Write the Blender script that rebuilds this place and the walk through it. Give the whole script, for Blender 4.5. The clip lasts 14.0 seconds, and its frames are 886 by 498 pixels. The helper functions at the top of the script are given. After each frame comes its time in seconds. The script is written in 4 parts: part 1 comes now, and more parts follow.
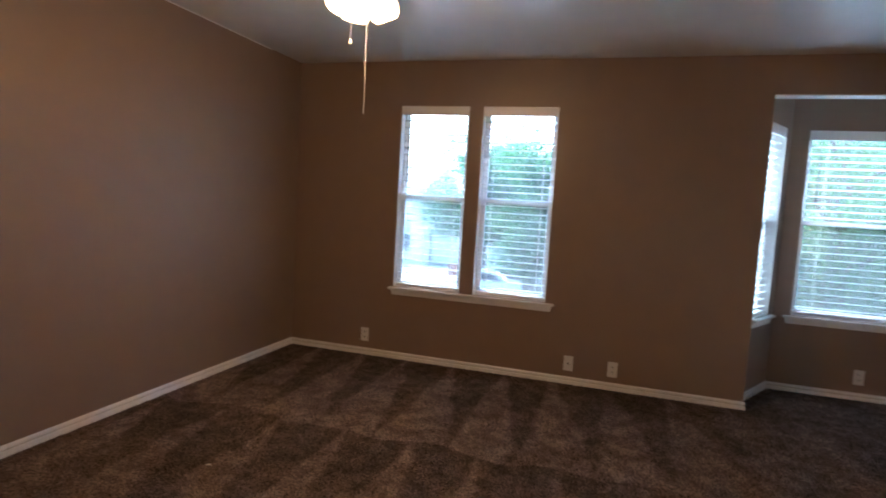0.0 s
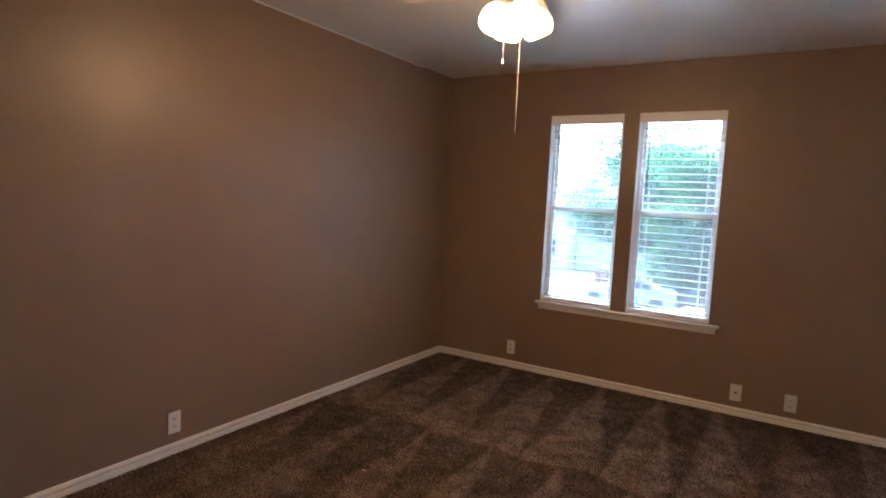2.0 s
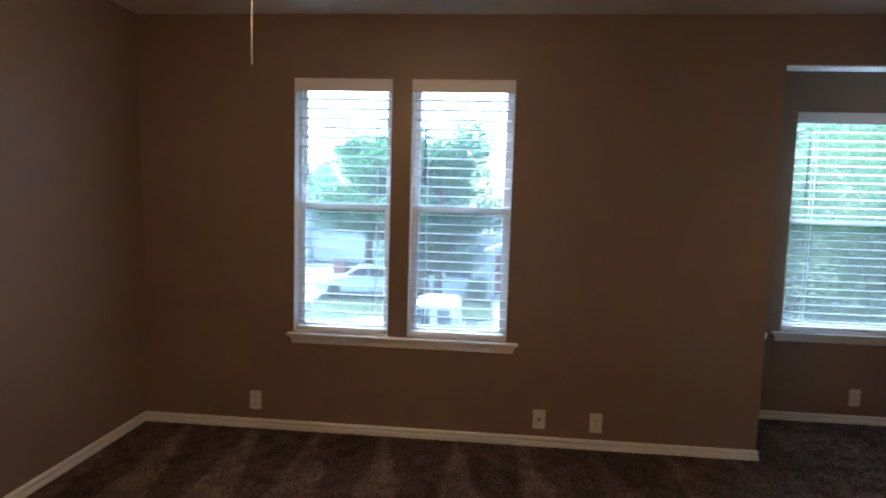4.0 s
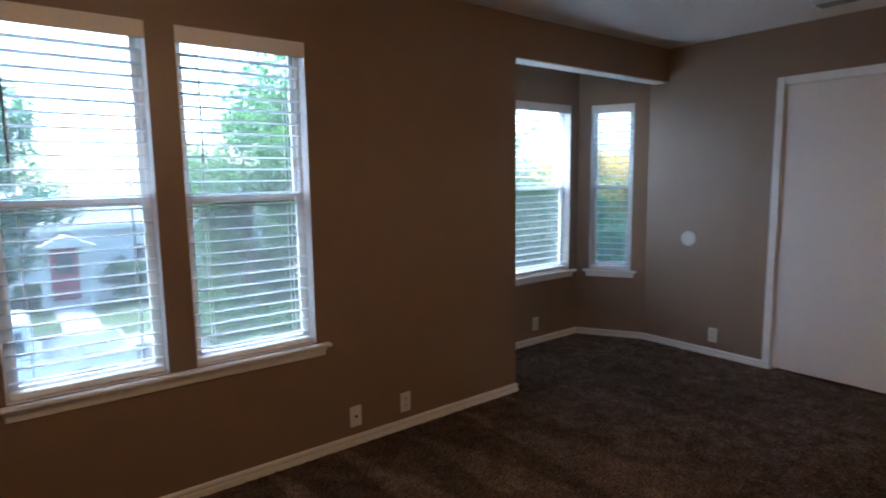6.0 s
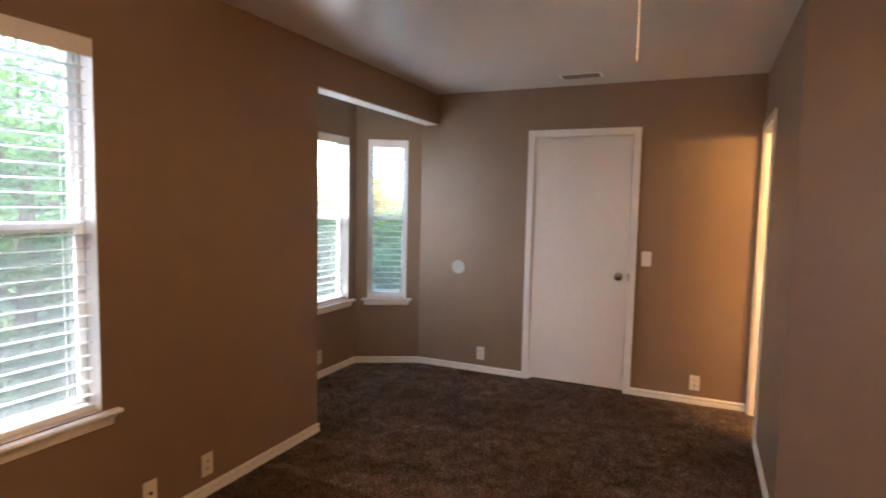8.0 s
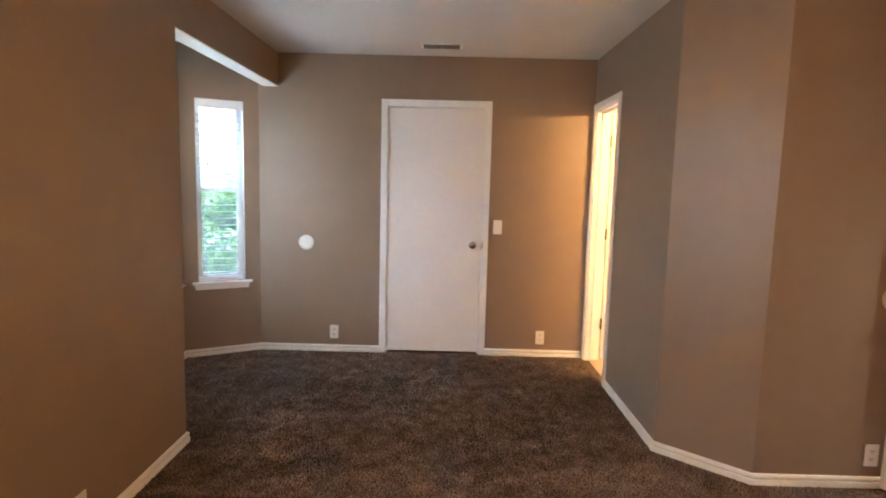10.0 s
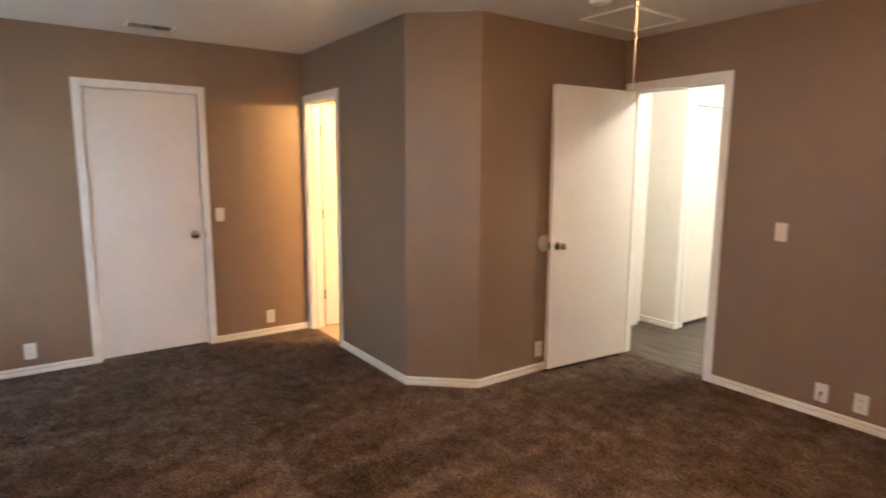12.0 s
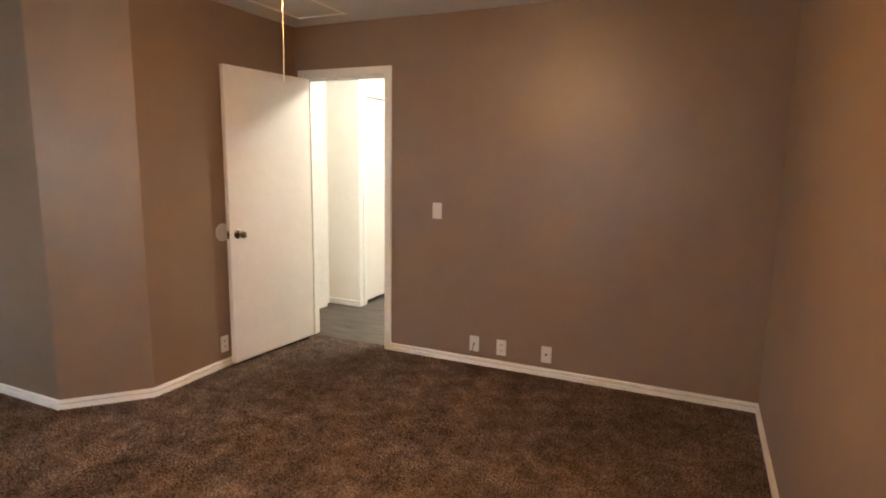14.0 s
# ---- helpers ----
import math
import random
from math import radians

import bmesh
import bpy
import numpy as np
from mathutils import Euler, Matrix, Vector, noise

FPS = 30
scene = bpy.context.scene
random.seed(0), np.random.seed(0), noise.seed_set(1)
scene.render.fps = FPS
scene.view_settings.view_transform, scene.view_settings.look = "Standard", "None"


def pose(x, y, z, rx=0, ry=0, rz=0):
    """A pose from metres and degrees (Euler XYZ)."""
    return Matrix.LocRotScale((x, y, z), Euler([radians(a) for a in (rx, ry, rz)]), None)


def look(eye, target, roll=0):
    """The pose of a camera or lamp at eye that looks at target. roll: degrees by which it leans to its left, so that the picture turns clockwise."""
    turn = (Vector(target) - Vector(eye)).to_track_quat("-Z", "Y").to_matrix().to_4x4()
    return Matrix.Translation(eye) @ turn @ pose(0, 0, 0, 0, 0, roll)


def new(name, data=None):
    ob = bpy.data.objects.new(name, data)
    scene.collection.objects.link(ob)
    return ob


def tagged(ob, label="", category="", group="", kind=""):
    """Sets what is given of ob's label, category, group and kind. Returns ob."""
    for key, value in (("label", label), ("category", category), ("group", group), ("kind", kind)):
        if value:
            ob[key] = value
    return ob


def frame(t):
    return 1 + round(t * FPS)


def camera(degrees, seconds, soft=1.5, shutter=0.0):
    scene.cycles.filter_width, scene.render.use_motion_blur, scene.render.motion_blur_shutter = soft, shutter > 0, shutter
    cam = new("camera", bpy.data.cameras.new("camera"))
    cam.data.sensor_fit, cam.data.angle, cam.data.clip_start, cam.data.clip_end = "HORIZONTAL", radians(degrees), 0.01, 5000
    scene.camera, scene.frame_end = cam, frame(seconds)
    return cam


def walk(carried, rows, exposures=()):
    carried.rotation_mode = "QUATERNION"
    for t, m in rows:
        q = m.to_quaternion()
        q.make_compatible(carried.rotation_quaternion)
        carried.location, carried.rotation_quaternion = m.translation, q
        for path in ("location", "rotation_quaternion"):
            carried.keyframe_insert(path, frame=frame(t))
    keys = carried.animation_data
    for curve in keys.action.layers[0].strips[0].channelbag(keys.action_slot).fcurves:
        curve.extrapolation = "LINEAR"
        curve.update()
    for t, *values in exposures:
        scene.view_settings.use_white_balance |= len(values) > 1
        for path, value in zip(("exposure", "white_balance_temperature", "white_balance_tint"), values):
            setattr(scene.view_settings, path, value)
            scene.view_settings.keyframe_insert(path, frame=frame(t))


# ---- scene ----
cam = camera(75.8, 14.0, soft=1.8, shutter=0.4)
PATH = [
    (0, (2.713, -4.387, 1.334), (2.126, -2.479, 1.17), 3.4),
    (0.5, (2.747, -4.409, 1.393), (1.936, -2.584, 1.216), 3.1),
    (1, (2.741, -4.404, 1.397), (1.805, -2.641, 1.193), 3.0),
    (1.5, (2.757, -4.409, 1.408), (1.725, -2.7, 1.21), 2.3),
    (2, (2.665, -4.359, 1.406), (1.621, -2.659, 1.226), 2.8),
    (2.5, (2.588, -4.13, 1.425), (1.614, -2.394, 1.227), 3.1),
    (2.7, (2.576, -3.984, 1.404), (1.666, -2.214, 1.203), 3.0),
    (4.8, (1.55, -2.955, 1.448), (1.9, -0.996, 1.248), 0.1),
    (5, (1.395, -2.889, 1.425), (1.867, -0.96, 1.191), -0.3),
    (5.5, (1.175, -2.78, 1.432), (2.066, -1.01, 1.163), -1.5),
    (6, (0.997, -2.643, 1.443), (2.21, -1.072, 1.194), -0.8),
    (6.5, (0.827, -2.541, 1.487), (2.288, -1.194, 1.262), 1.0),
    (7, (0.725, -2.405, 1.479), (2.337, -1.235, 1.3), 1.8),
    (7.5, (0.73, -2.26, 1.479), (2.442, -1.239, 1.308), 1.7),
    (8, (0.72, -2.196, 1.483), (2.534, -1.37, 1.325), 1.2),
    (8.2, (0.715, -2.148, 1.477), (2.578, -1.438, 1.317), 0.9),
    (10.5, (0.68, -1.099, 1.436), (2.65, -1.355, 1.197), 1.3),
    (11, (0.671, -0.796, 1.431), (2.559, -1.412, 1.193), 0.7),
    (11.5, (0.562, -0.608, 1.46), (2.322, -1.529, 1.222), 0.5),
    (12, (0.483, -0.579, 1.499), (2.093, -1.73, 1.209), 0.3),
    (12.5, (0.497, -0.569, 1.488), (1.844, -2.017, 1.188), 1.0),
    (13, (0.478, -0.59, 1.513), (1.591, -2.228, 1.229), 1.1),
    (13.5, (0.447, -0.604, 1.502), (1.359, -2.358, 1.2), 0.5),
    (14, (0.404, -0.643, 1.469), (1.217, -2.443, 1.156), 0.9),
]
EXPOSURES = [(0, 4.5, 4600, 1), (2.5, 4.7, 4700, 2), (5, 3.85, 4550, -3), (6.5, 4.05, 5000, 4), (8, 4.75, 5900, 9), (10.5, 5.4, 5350, 0), (11.5, 5.25, 5450, 0), (12.5, 5.25, 5600, 3), (14, 5.3, 5500, 0)]
walk(cam, [(t, look(eye, target, roll)) for t, eye, target, roll in PATH], EXPOSURES)

# ---- world and sun ----
world = bpy.data.worlds.new("overcast_day")
scene.world = world
world.use_nodes = True
wn = world.node_tree
sky = wn.nodes.new("ShaderNodeTexSky")
sky.sky_type, sky.sun_disc = "NISHITA", False
sky.sun_elevation, sky.sun_rotation = radians(54), radians(325)
sky.air_density, sky.dust_density, sky.ozone_density = 1.0, 4.0, 1.0
wn.links.new(sky.outputs[0], wn.nodes["Background"].inputs[0])
wn.nodes["Background"].inputs[1].default_value = 0.132

sun = new("sun", bpy.data.lights.new("sun", "SUN"))
sun.data.energy, sun.data.angle, sun.data.color = 0.5, radians(14), (1.0, 0.97, 0.92)
sun.matrix_basis = look((0, 0, 0), (-math.sin(radians(325)) * math.cos(radians(54)), -math.cos(radians(325)) * math.cos(radians(54)), -math.sin(radians(54))))


def lamp(name, place, watts, colour, size):
    ob = new(name, bpy.data.lights.new(name, "POINT"))
    ob.data.energy, ob.data.color, ob.data.shadow_soft_size = watts, colour, size
    ob.location = place
    return ob


FAN = Vector((1.59, -2.11, 2.45))
WARM = (1.0, 0.43, 0.13)
for k in range(4):
    a = radians(45 + 90 * k)
    place = FAN + Vector((0.085 * math.cos(a), 0.085 * math.sin(a), -0.33))
    lamp("fan_bulb", place, 0.11, WARM, 0.03)
    mouth = new("fan_bulb_mouth", bpy.data.lights.new("fan_bulb_mouth", "SPOT"))
    mouth.data.energy, mouth.data.color, mouth.data.shadow_soft_size = 0.35, WARM, 0.03
    mouth.data.spot_size, mouth.data.spot_blend = radians(172), 0.45
    mouth.matrix_basis = look(place, place + Vector((0.38 * math.cos(a), 0.38 * math.sin(a), -0.92)))
for k in range(3):
    lamp("vanity_bulb", (4.02 + 0.04 * k, -3.2 - 0.17 * k, 2.06), 1.5, (1.0, 0.48, 0.15), 0.04)
lamp("hall_bulb", (2.3, -4.95, 2.36), 1.9, (1.0, 0.8, 0.58), 0.09)
lamp("hall_bulb", (2.2, -6.9, 2.3), 1.2, (1.0, 0.8, 0.58), 0.09)

# ---- materials ----


def material(name, colour, rough=0.5, metal=0.0, vary=0.0, scale=40.0, bump=0.0, bump_scale=300.0, stain=0.0, spec=0.5, stretch=None):
    m = bpy.data.materials.new(name)
    m.use_nodes = True
    n, l = m.node_tree.nodes, m.node_tree.links
    b = n["Principled BSDF"]
    b.inputs["Base Color"].default_value = (*colour, 1)
    b.inputs["Roughness"].default_value = rough
    b.inputs["Metallic"].default_value = metal
    b.inputs["Specular IOR Level"].default_value = spec
    co = n.new("ShaderNodeTexCoord")
    if vary or stain:
        t1, t2 = n.new("ShaderNodeTexNoise"), n.new("ShaderNodeTexNoise")
        t1.inputs["Scale"].default_value, t2.inputs["Scale"].default_value = scale, scale * 0.04
        t1.inputs["Detail"].default_value = 4
        if stretch:
            grain = n.new("ShaderNodeMapping")
            grain.inputs["Scale"].default_value = stretch
            l.new(co.outputs["Object"], grain.inputs[0])
        l.new(grain.outputs[0] if stretch else co.outputs["Object"], t1.inputs[0])
        l.new(co.outputs["Object"], t2.inputs[0])
        mix1, mix2 = n.new("ShaderNodeMix"), n.new("ShaderNodeMix")
        for mix, tex, amount in ((mix1, t1, vary), (mix2, t2, stain)):
            mix.data_type, mix.blend_type = "RGBA", "MULTIPLY"
            mix.inputs[0].default_value = 1.0
            ramp = n.new("ShaderNodeMapRange")
            ramp.inputs[1].default_value, ramp.inputs[2].default_value = 0.3, 0.7
            ramp.inputs[3].default_value, ramp.inputs[4].default_value = 1 - amount, 1 + amount
            l.new(tex.outputs[0], ramp.inputs[0])
            l.new(ramp.outputs[0], mix.inputs[7])
        mix1.inputs[6].default_value = (*colour, 1)
        l.new(mix1.outputs[2], mix2.inputs[6])
        l.new(mix2.outputs[2], b.inputs["Base Color"])
    if bump:
        t3, bp = n.new("ShaderNodeTexNoise"), n.new("ShaderNodeBump")
        t3.inputs["Scale"].default_value, t3.inputs["Detail"].default_value = bump_scale, 3
        bp.inputs["Strength"].default_value, bp.inputs["Distance"].default_value = bump, 0.002
        l.new(co.outputs["Object"], t3.inputs[0])
        l.new(t3.outputs[0], bp.inputs["Height"])
        l.new(bp.outputs[0], b.inputs["Normal"])
    return m


WALL = material("brown_wall_paint", (0.245, 0.175, 0.12), 0.39, spec=0.5, vary=0.03, scale=6, bump=0.25, bump_scale=90, stain=0.05)
CEIL = material("white_ceiling_paint", (0.78, 0.77, 0.75), 0.25, vary=0.02, scale=6, bump=0.3, bump_scale=60, stain=0.04)
TRIM = material("white_trim_paint", (0.78, 0.775, 0.765), 0.35, vary=0.04, scale=30, stain=0.04)
DOOR = material("white_door_paint", (0.76, 0.73, 0.7), 0.4, vary=0.02, scale=20, bump=0.08, bump_scale=220, stain=0.04)
# trim white darkened to paint the shade inside the baseboard groove
GROOVE_SHADE = material("shaded_trim_groove", (0.5, 0.47, 0.42), 0.8, vary=0.2, scale=20)
PLATE = material("white_plastic_plate", (0.78, 0.76, 0.72), 0.3)
BUMPER = material("translucent_bumper_plastic", (0.5, 0.49, 0.46), 0.35)
SLOT = material("dark_slot", (0.03, 0.028, 0.026), 0.5)
NICKEL = material("satin_nickel", (0.4, 0.37, 0.32), 0.18, metal=1.0)
VINYL = material("white_window_vinyl", (0.84, 0.86, 0.87), 0.35)
SLAT = material("white_blind_slat", (0.84, 0.84, 0.84), 0.4, vary=0.03, scale=60)


def thin_white(name):
    """White blind slats of thin faux wood that pass a little light."""
    m = material(name, (0.86, 0.86, 0.86), 0.4)
    n, l = m.node_tree.nodes, m.node_tree.links
    back, mix = n.new("ShaderNodeBsdfTranslucent"), n.new("ShaderNodeMixShader")
    back.inputs["Color"].default_value = (0.8, 0.84, 0.86, 1)
    mix.inputs[0].default_value = 0.5
    l.new(n["Principled BSDF"].outputs[0], mix.inputs[1])
    l.new(back.outputs[0], mix.inputs[2])
    l.new(mix.outputs[0], n["Material Output"].inputs["Surface"])
    return m


THIN = thin_white("thin_blind_slat")
CORD = material("white_cord", (0.7, 0.7, 0.68), 0.7)
WAND = material("smoky_wand_plastic", (0.08, 0.08, 0.08), 0.3)
CREAM = material("cream_wall_paint", (0.8, 0.785, 0.75), 0.5, vary=0.02, scale=8, bump=0.2, bump_scale=90)
TILE = material("tan_bathroom_tile", (0.45, 0.33, 0.22), 0.4, vary=0.1, scale=8)
BRASS = material("fan_metal", (0.6, 0.58, 0.55), 0.3, metal=1.0)
BLADE = material("white_fan_blade", (0.72, 0.7, 0.66), 0.4, vary=0.03, scale=30)
DARK = material("duct_dark", (0.05, 0.035, 0.025), 0.6)
# white vent metal with the louvres' own shade put into its colour
DUCT = material("shaded_white_vent_metal", (0.27, 0.25, 0.22), 0.5, vary=0.1, scale=30)
CABLE = material("black_cable", (0.02, 0.02, 0.02), 0.5)


def glass(name):
    m = bpy.data.materials.new(name)
    m.use_nodes = True
    b = m.node_tree.nodes["Principled BSDF"]
    b.inputs["Transmission Weight"].default_value, b.inputs["Roughness"].default_value, b.inputs["IOR"].default_value = 1.0, 0.0, 1.45
    n, l = m.node_tree.nodes, m.node_tree.links
    # faint translucent white mixed in to imitate veiling glare over the outdoor view
    veil, mix = n.new("ShaderNodeBsdfTranslucent"), n.new("ShaderNodeMixShader")
    veil.inputs["Color"].default_value = (0.8, 0.82, 0.84, 1)
    mix.inputs[0].default_value = 0.019
    l.new(b.outputs[0], mix.inputs[1])
    l.new(veil.outputs[0], mix.inputs[2])
    l.new(mix.outputs[0], n["Material Output"].inputs["Surface"])
    return m


GLASS = glass("window_glass")


def screen_cloth():
    m = bpy.data.materials.new("insect_screen_cloth")
    m.use_nodes = True
    n, l = m.node_tree.nodes, m.node_tree.links
    b, out = n["Principled BSDF"], n["Material Output"]
    b.inputs["Base Color"].default_value, b.inputs["Roughness"].default_value = (0.13, 0.14, 0.14, 1), 0.6
    clear, mix = n.new("ShaderNodeBsdfTransparent"), n.new("ShaderNodeMixShader")
    mix.inputs[0].default_value = 0.3
    l.new(clear.outputs[0], mix.inputs[1])
    l.new(b.outputs[0], mix.inputs[2])
    l.new(mix.outputs[0], out.inputs["Surface"])
    return m


SCREEN = screen_cloth()


def carpet():
    m = material("brown_plush_carpet", (0.1, 0.062, 0.044), 0.95, spec=0.1)
    n, l = m.node_tree.nodes, m.node_tree.links
    b, co = n["Principled BSDF"], n["Texture Coordinate"]

    def math_node(op, a, c=None, d=None):
        k = n.new("ShaderNodeMath")
        k.operation = op
        for i, v in enumerate((a, c, d)):
            if v is None:
                continue
            if isinstance(v, (int, float)):
                k.inputs[i].default_value = v
            else:
                l.new(v, k.inputs[i])
        return k.outputs[0]

    fine, mid, big, warp = (n.new("ShaderNodeTexNoise") for _ in range(4))
    for tex, sc, d in ((fine, 120, 4), (mid, 9, 4), (big, 1.7, 3), (warp, 2.5, 2)):
        tex.inputs["Scale"].default_value, tex.inputs["Detail"].default_value = sc, d
        l.new(co.outputs["Object"], tex.inputs[0])
    cell = n.new("ShaderNodeTexVoronoi")
    cell.inputs["Scale"].default_value = 110
    l.new(co.outputs["Object"], cell.inputs["Vector"])
    ramp = n.new("ShaderNodeValToRGB")
    ramp.color_ramp.elements[0].position, ramp.color_ramp.elements[1].position = 0.36, 0.64
    ramp.color_ramp.elements[0].color, ramp.color_ramp.elements[1].color = (0.042, 0.0315, 0.026, 1), (0.198, 0.153, 0.127, 1)
    l.new(fine.outputs[0], ramp.inputs[0])
    sep = n.new("ShaderNodeSeparateXYZ")
    l.new(co.outputs["Object"], sep.inputs[0])
    wx = math_node("MULTIPLY_ADD", warp.outputs[0], 0.12, sep.outputs[0])
    wy = math_node("MULTIPLY_ADD", warp.outputs[0], 0.3, sep.outputs[1])
    # strokes of the vacuum cleaner: dark wedges that open towards the window wall, in rows
    saw = math_node("ABSOLUTE", math_node("SUBTRACT", math_node("FRACT", math_node("MULTIPLY", math_node("MULTIPLY_ADD", wy, 0.12, wx), 2.5)), 0.5))
    open_ = math_node("MULTIPLY", math_node("SUBTRACT", 1.0, math_node("FRACT", math_node("MULTIPLY_ADD", wy, -0.62, 0.163))), 0.5)
    stroke = n.new("ShaderNodeMapRange")
    stroke.interpolation_type = "SMOOTHSTEP"
    for i, v in enumerate((-0.06, 0.05, 0.69, 1.2)):
        stroke.inputs[i + 1].default_value = v
    l.new(math_node("SUBTRACT", saw, open_), stroke.inputs[0])
    col = ramp.outputs[0]
    fade = n.new("ShaderNodeMapRange")
    for i, v in enumerate((-2.9, -1.9, 0.3, 1.0)):
        fade.inputs[i + 1].default_value = v
    l.new(sep.outputs[1], fade.inputs[0])
    fade_x = n.new("ShaderNodeMapRange")
    for i, v in enumerate((2.4, 4.2, 1.0, 0.2)):
        fade_x.inputs[i + 1].default_value = v
    l.new(sep.outputs[0], fade_x.inputs[0])
    fade = math_node("MULTIPLY", fade.outputs[0], fade_x.outputs[0])
    facs = [math_node("ADD", math_node("MULTIPLY", math_node("SUBTRACT", stroke.outputs[0], 1.0), fade), 1.0)]
    for tex, lo, hi, a, c in ((mid, 0.36, 0.64, 0.76, 1.25), (big, 0.4, 0.6, 0.86, 1.14)):
        r = n.new("ShaderNodeMapRange")
        for i, v in enumerate((lo, hi, a, c)):
            r.inputs[i + 1].default_value = v
        l.new(tex.outputs[0], r.inputs[0])
        facs.append(r.outputs[0])
    for f in facs:
        x = n.new("ShaderNodeMix")
        x.data_type, x.blend_type = "RGBA", "MULTIPLY"
        x.inputs[0].default_value = 1.0
        l.new(col, x.inputs[6])
        l.new(f, x.inputs[7])
        col = x.outputs[2]
    l.new(col, b.inputs["Base Color"])
    geo, isl = n.new("ShaderNodeNewGeometry"), n.new("ShaderNodeMapRange")
    for i, v in enumerate((0.0, 1.0, 0.45, 1.55)):
        isl.inputs[i + 1].default_value = v
    l.new(geo.outputs["Random Per Island"], isl.inputs[0])
    x = n.new("ShaderNodeMix")
    x.data_type, x.blend_type = "RGBA", "MULTIPLY"
    x.inputs[0].default_value = 1.0
    l.new(col, x.inputs[6])
    l.new(isl.outputs[0], x.inputs[7])
    l.new(x.outputs[2], b.inputs["Base Color"])
    bp = n.new("ShaderNodeBump")
    l.new(math_node("ADD", fine.outputs[0], math_node("MULTIPLY", cell.outputs[0], -0.6)), bp.inputs["Height"])
    bp.inputs["Strength"].default_value, bp.inputs["Distance"].default_value = 0.5, 0.012
    l.new(bp.outputs[0], b.inputs["Normal"])
    return m


CARPET = carpet()

# ---- building helpers ----


def box(bm, x0, x1, y0, y1, z0, z1, bevel=0.0, index=0):
    v = [bm.verts.new((x, y, z)) for x in (x0, x1) for y in (y0, y1) for z in (z0, z1)]
    faces = [bm.faces.new([v[i] for i in f]) for f in ((0, 1, 3, 2), (4, 6, 7, 5), (0, 4, 5, 1), (2, 3, 7, 6), (0, 2, 6, 4), (1, 5, 7, 3))]
    for f in faces:
        f.material_index = index
    if bevel:
        edges = {e for f in faces for e in f.edges}
        bmesh.ops.bevel(bm, geom=list(edges), offset=bevel, segments=2, affect="EDGES", clamp_overlap=True)


def part(name, bm, mats, parent=None, label="", smooth=False):
    me = bpy.data.meshes.new(name)
    bmesh.ops.recalc_face_normals(bm, faces=bm.faces[:])
    bm.to_mesh(me)
    bm.free()
    for m in mats if isinstance(mats, (list, tuple)) else [mats]:
        me.materials.append(m)
    if smooth:
        me.shade_smooth()
        me.set_sharp_from_angle(angle=radians(40))
    ob = new(name, me)
    if parent:
        ob.parent = parent
    if label:
        tagged(ob, label)
    return ob


def boxed(name, dims, mats, parent=None, label="", bevel=0.0):
    bm = bmesh.new()
    box(bm, *dims, bevel=bevel)
    return part(name, bm, mats, parent, label)


def thing(name, m, label, category, group=""):
    ob = new(name)
    ob.empty_display_size = 0.05
    ob.matrix_basis = m
    return tagged(ob, label, category, group)


def lathe(bm, profile, steps=24, m=Matrix()):
    """Turns (radius, height) pairs about z."""
    rings = []
    for r, z in profile:
        rings.append([bm.verts.new(m @ Vector((r * math.cos(2 * math.pi * k / steps), r * math.sin(2 * math.pi * k / steps), z))) for k in range(steps)])
    for a, b in zip(rings, rings[1:]):
        for k in range(steps):
            bm.faces.new((a[k], a[(k + 1) % steps], b[(k + 1) % steps], b[k]))
    if profile[0][0] > 1e-4:
        bm.faces.new(rings[0])
    if profile[-1][0] > 1e-4:
        bm.faces.new(rings[-1])
    bmesh.ops.remove_doubles(bm, verts=bm.verts[:], dist=1e-5)


def structure(ob, label, category=""):
    return tagged(ob, label, category, kind="structure")


def wall(name, x, y, turn, length, height, thick, holes, mats, label):
    """Inner face on the local x axis, thickness towards local +y; holes are (u0, u1, z0, z1)."""
    us = sorted({0, length, *(h[0] for h in holes), *(h[1] for h in holes)})
    zs = sorted({0, height, *(h[2] for h in holes), *(h[3] for h in holes)})
    solid = {(i, j): not any(h[0] <= (us[i] + us[i + 1]) / 2 <= h[1] and h[2] <= (zs[j] + zs[j + 1]) / 2 <= h[3] for h in holes)
             for i in range(len(us) - 1) for j in range(len(zs) - 1)}
    bm = bmesh.new()
    cache = {}

    def vert(i, j, k):
        if (i, j, k) not in cache:
            cache[i, j, k] = bm.verts.new((us[i], k * thick, zs[j]))
        return cache[i, j, k]

    for (i, j), full in solid.items():
        if not full:
            continue
        for k, order in ((0, 1), (1, -1)):
            f = bm.faces.new([vert(i, j, k), vert(i + 1, j, k), vert(i + 1, j + 1, k), vert(i, j + 1, k)][::order])
            f.material_index = k
        for di, dj, a, b in ((-1, 0, (0, 0), (0, 1)), (1, 0, (1, 0), (1, 1)), (0, -1, (0, 0), (1, 0)), (0, 1, (0, 1), (1, 1))):
            if not solid.get((i + di, j + dj), False):
                bm.faces.new([vert(i + a[0], j + a[1], 0), vert(i + b[0], j + b[1], 0), vert(i + b[0], j + b[1], 1), vert(i + a[0], j + a[1], 1)])
    ob = part(name, bm, mats)
    ob.matrix_basis = pose(x, y, 0, 0, 0, turn)
    return structure(ob, label, "wall")


H = 2.45
N_THICK = 0.12
A_L = math.degrees(math.atan2(0.515, 0.285))
A_R = math.degrees(math.atan2(-0.515, 0.29))
LEN_L, LEN_R = math.hypot(0.285, 0.515), math.hypot(0.29, 0.515)
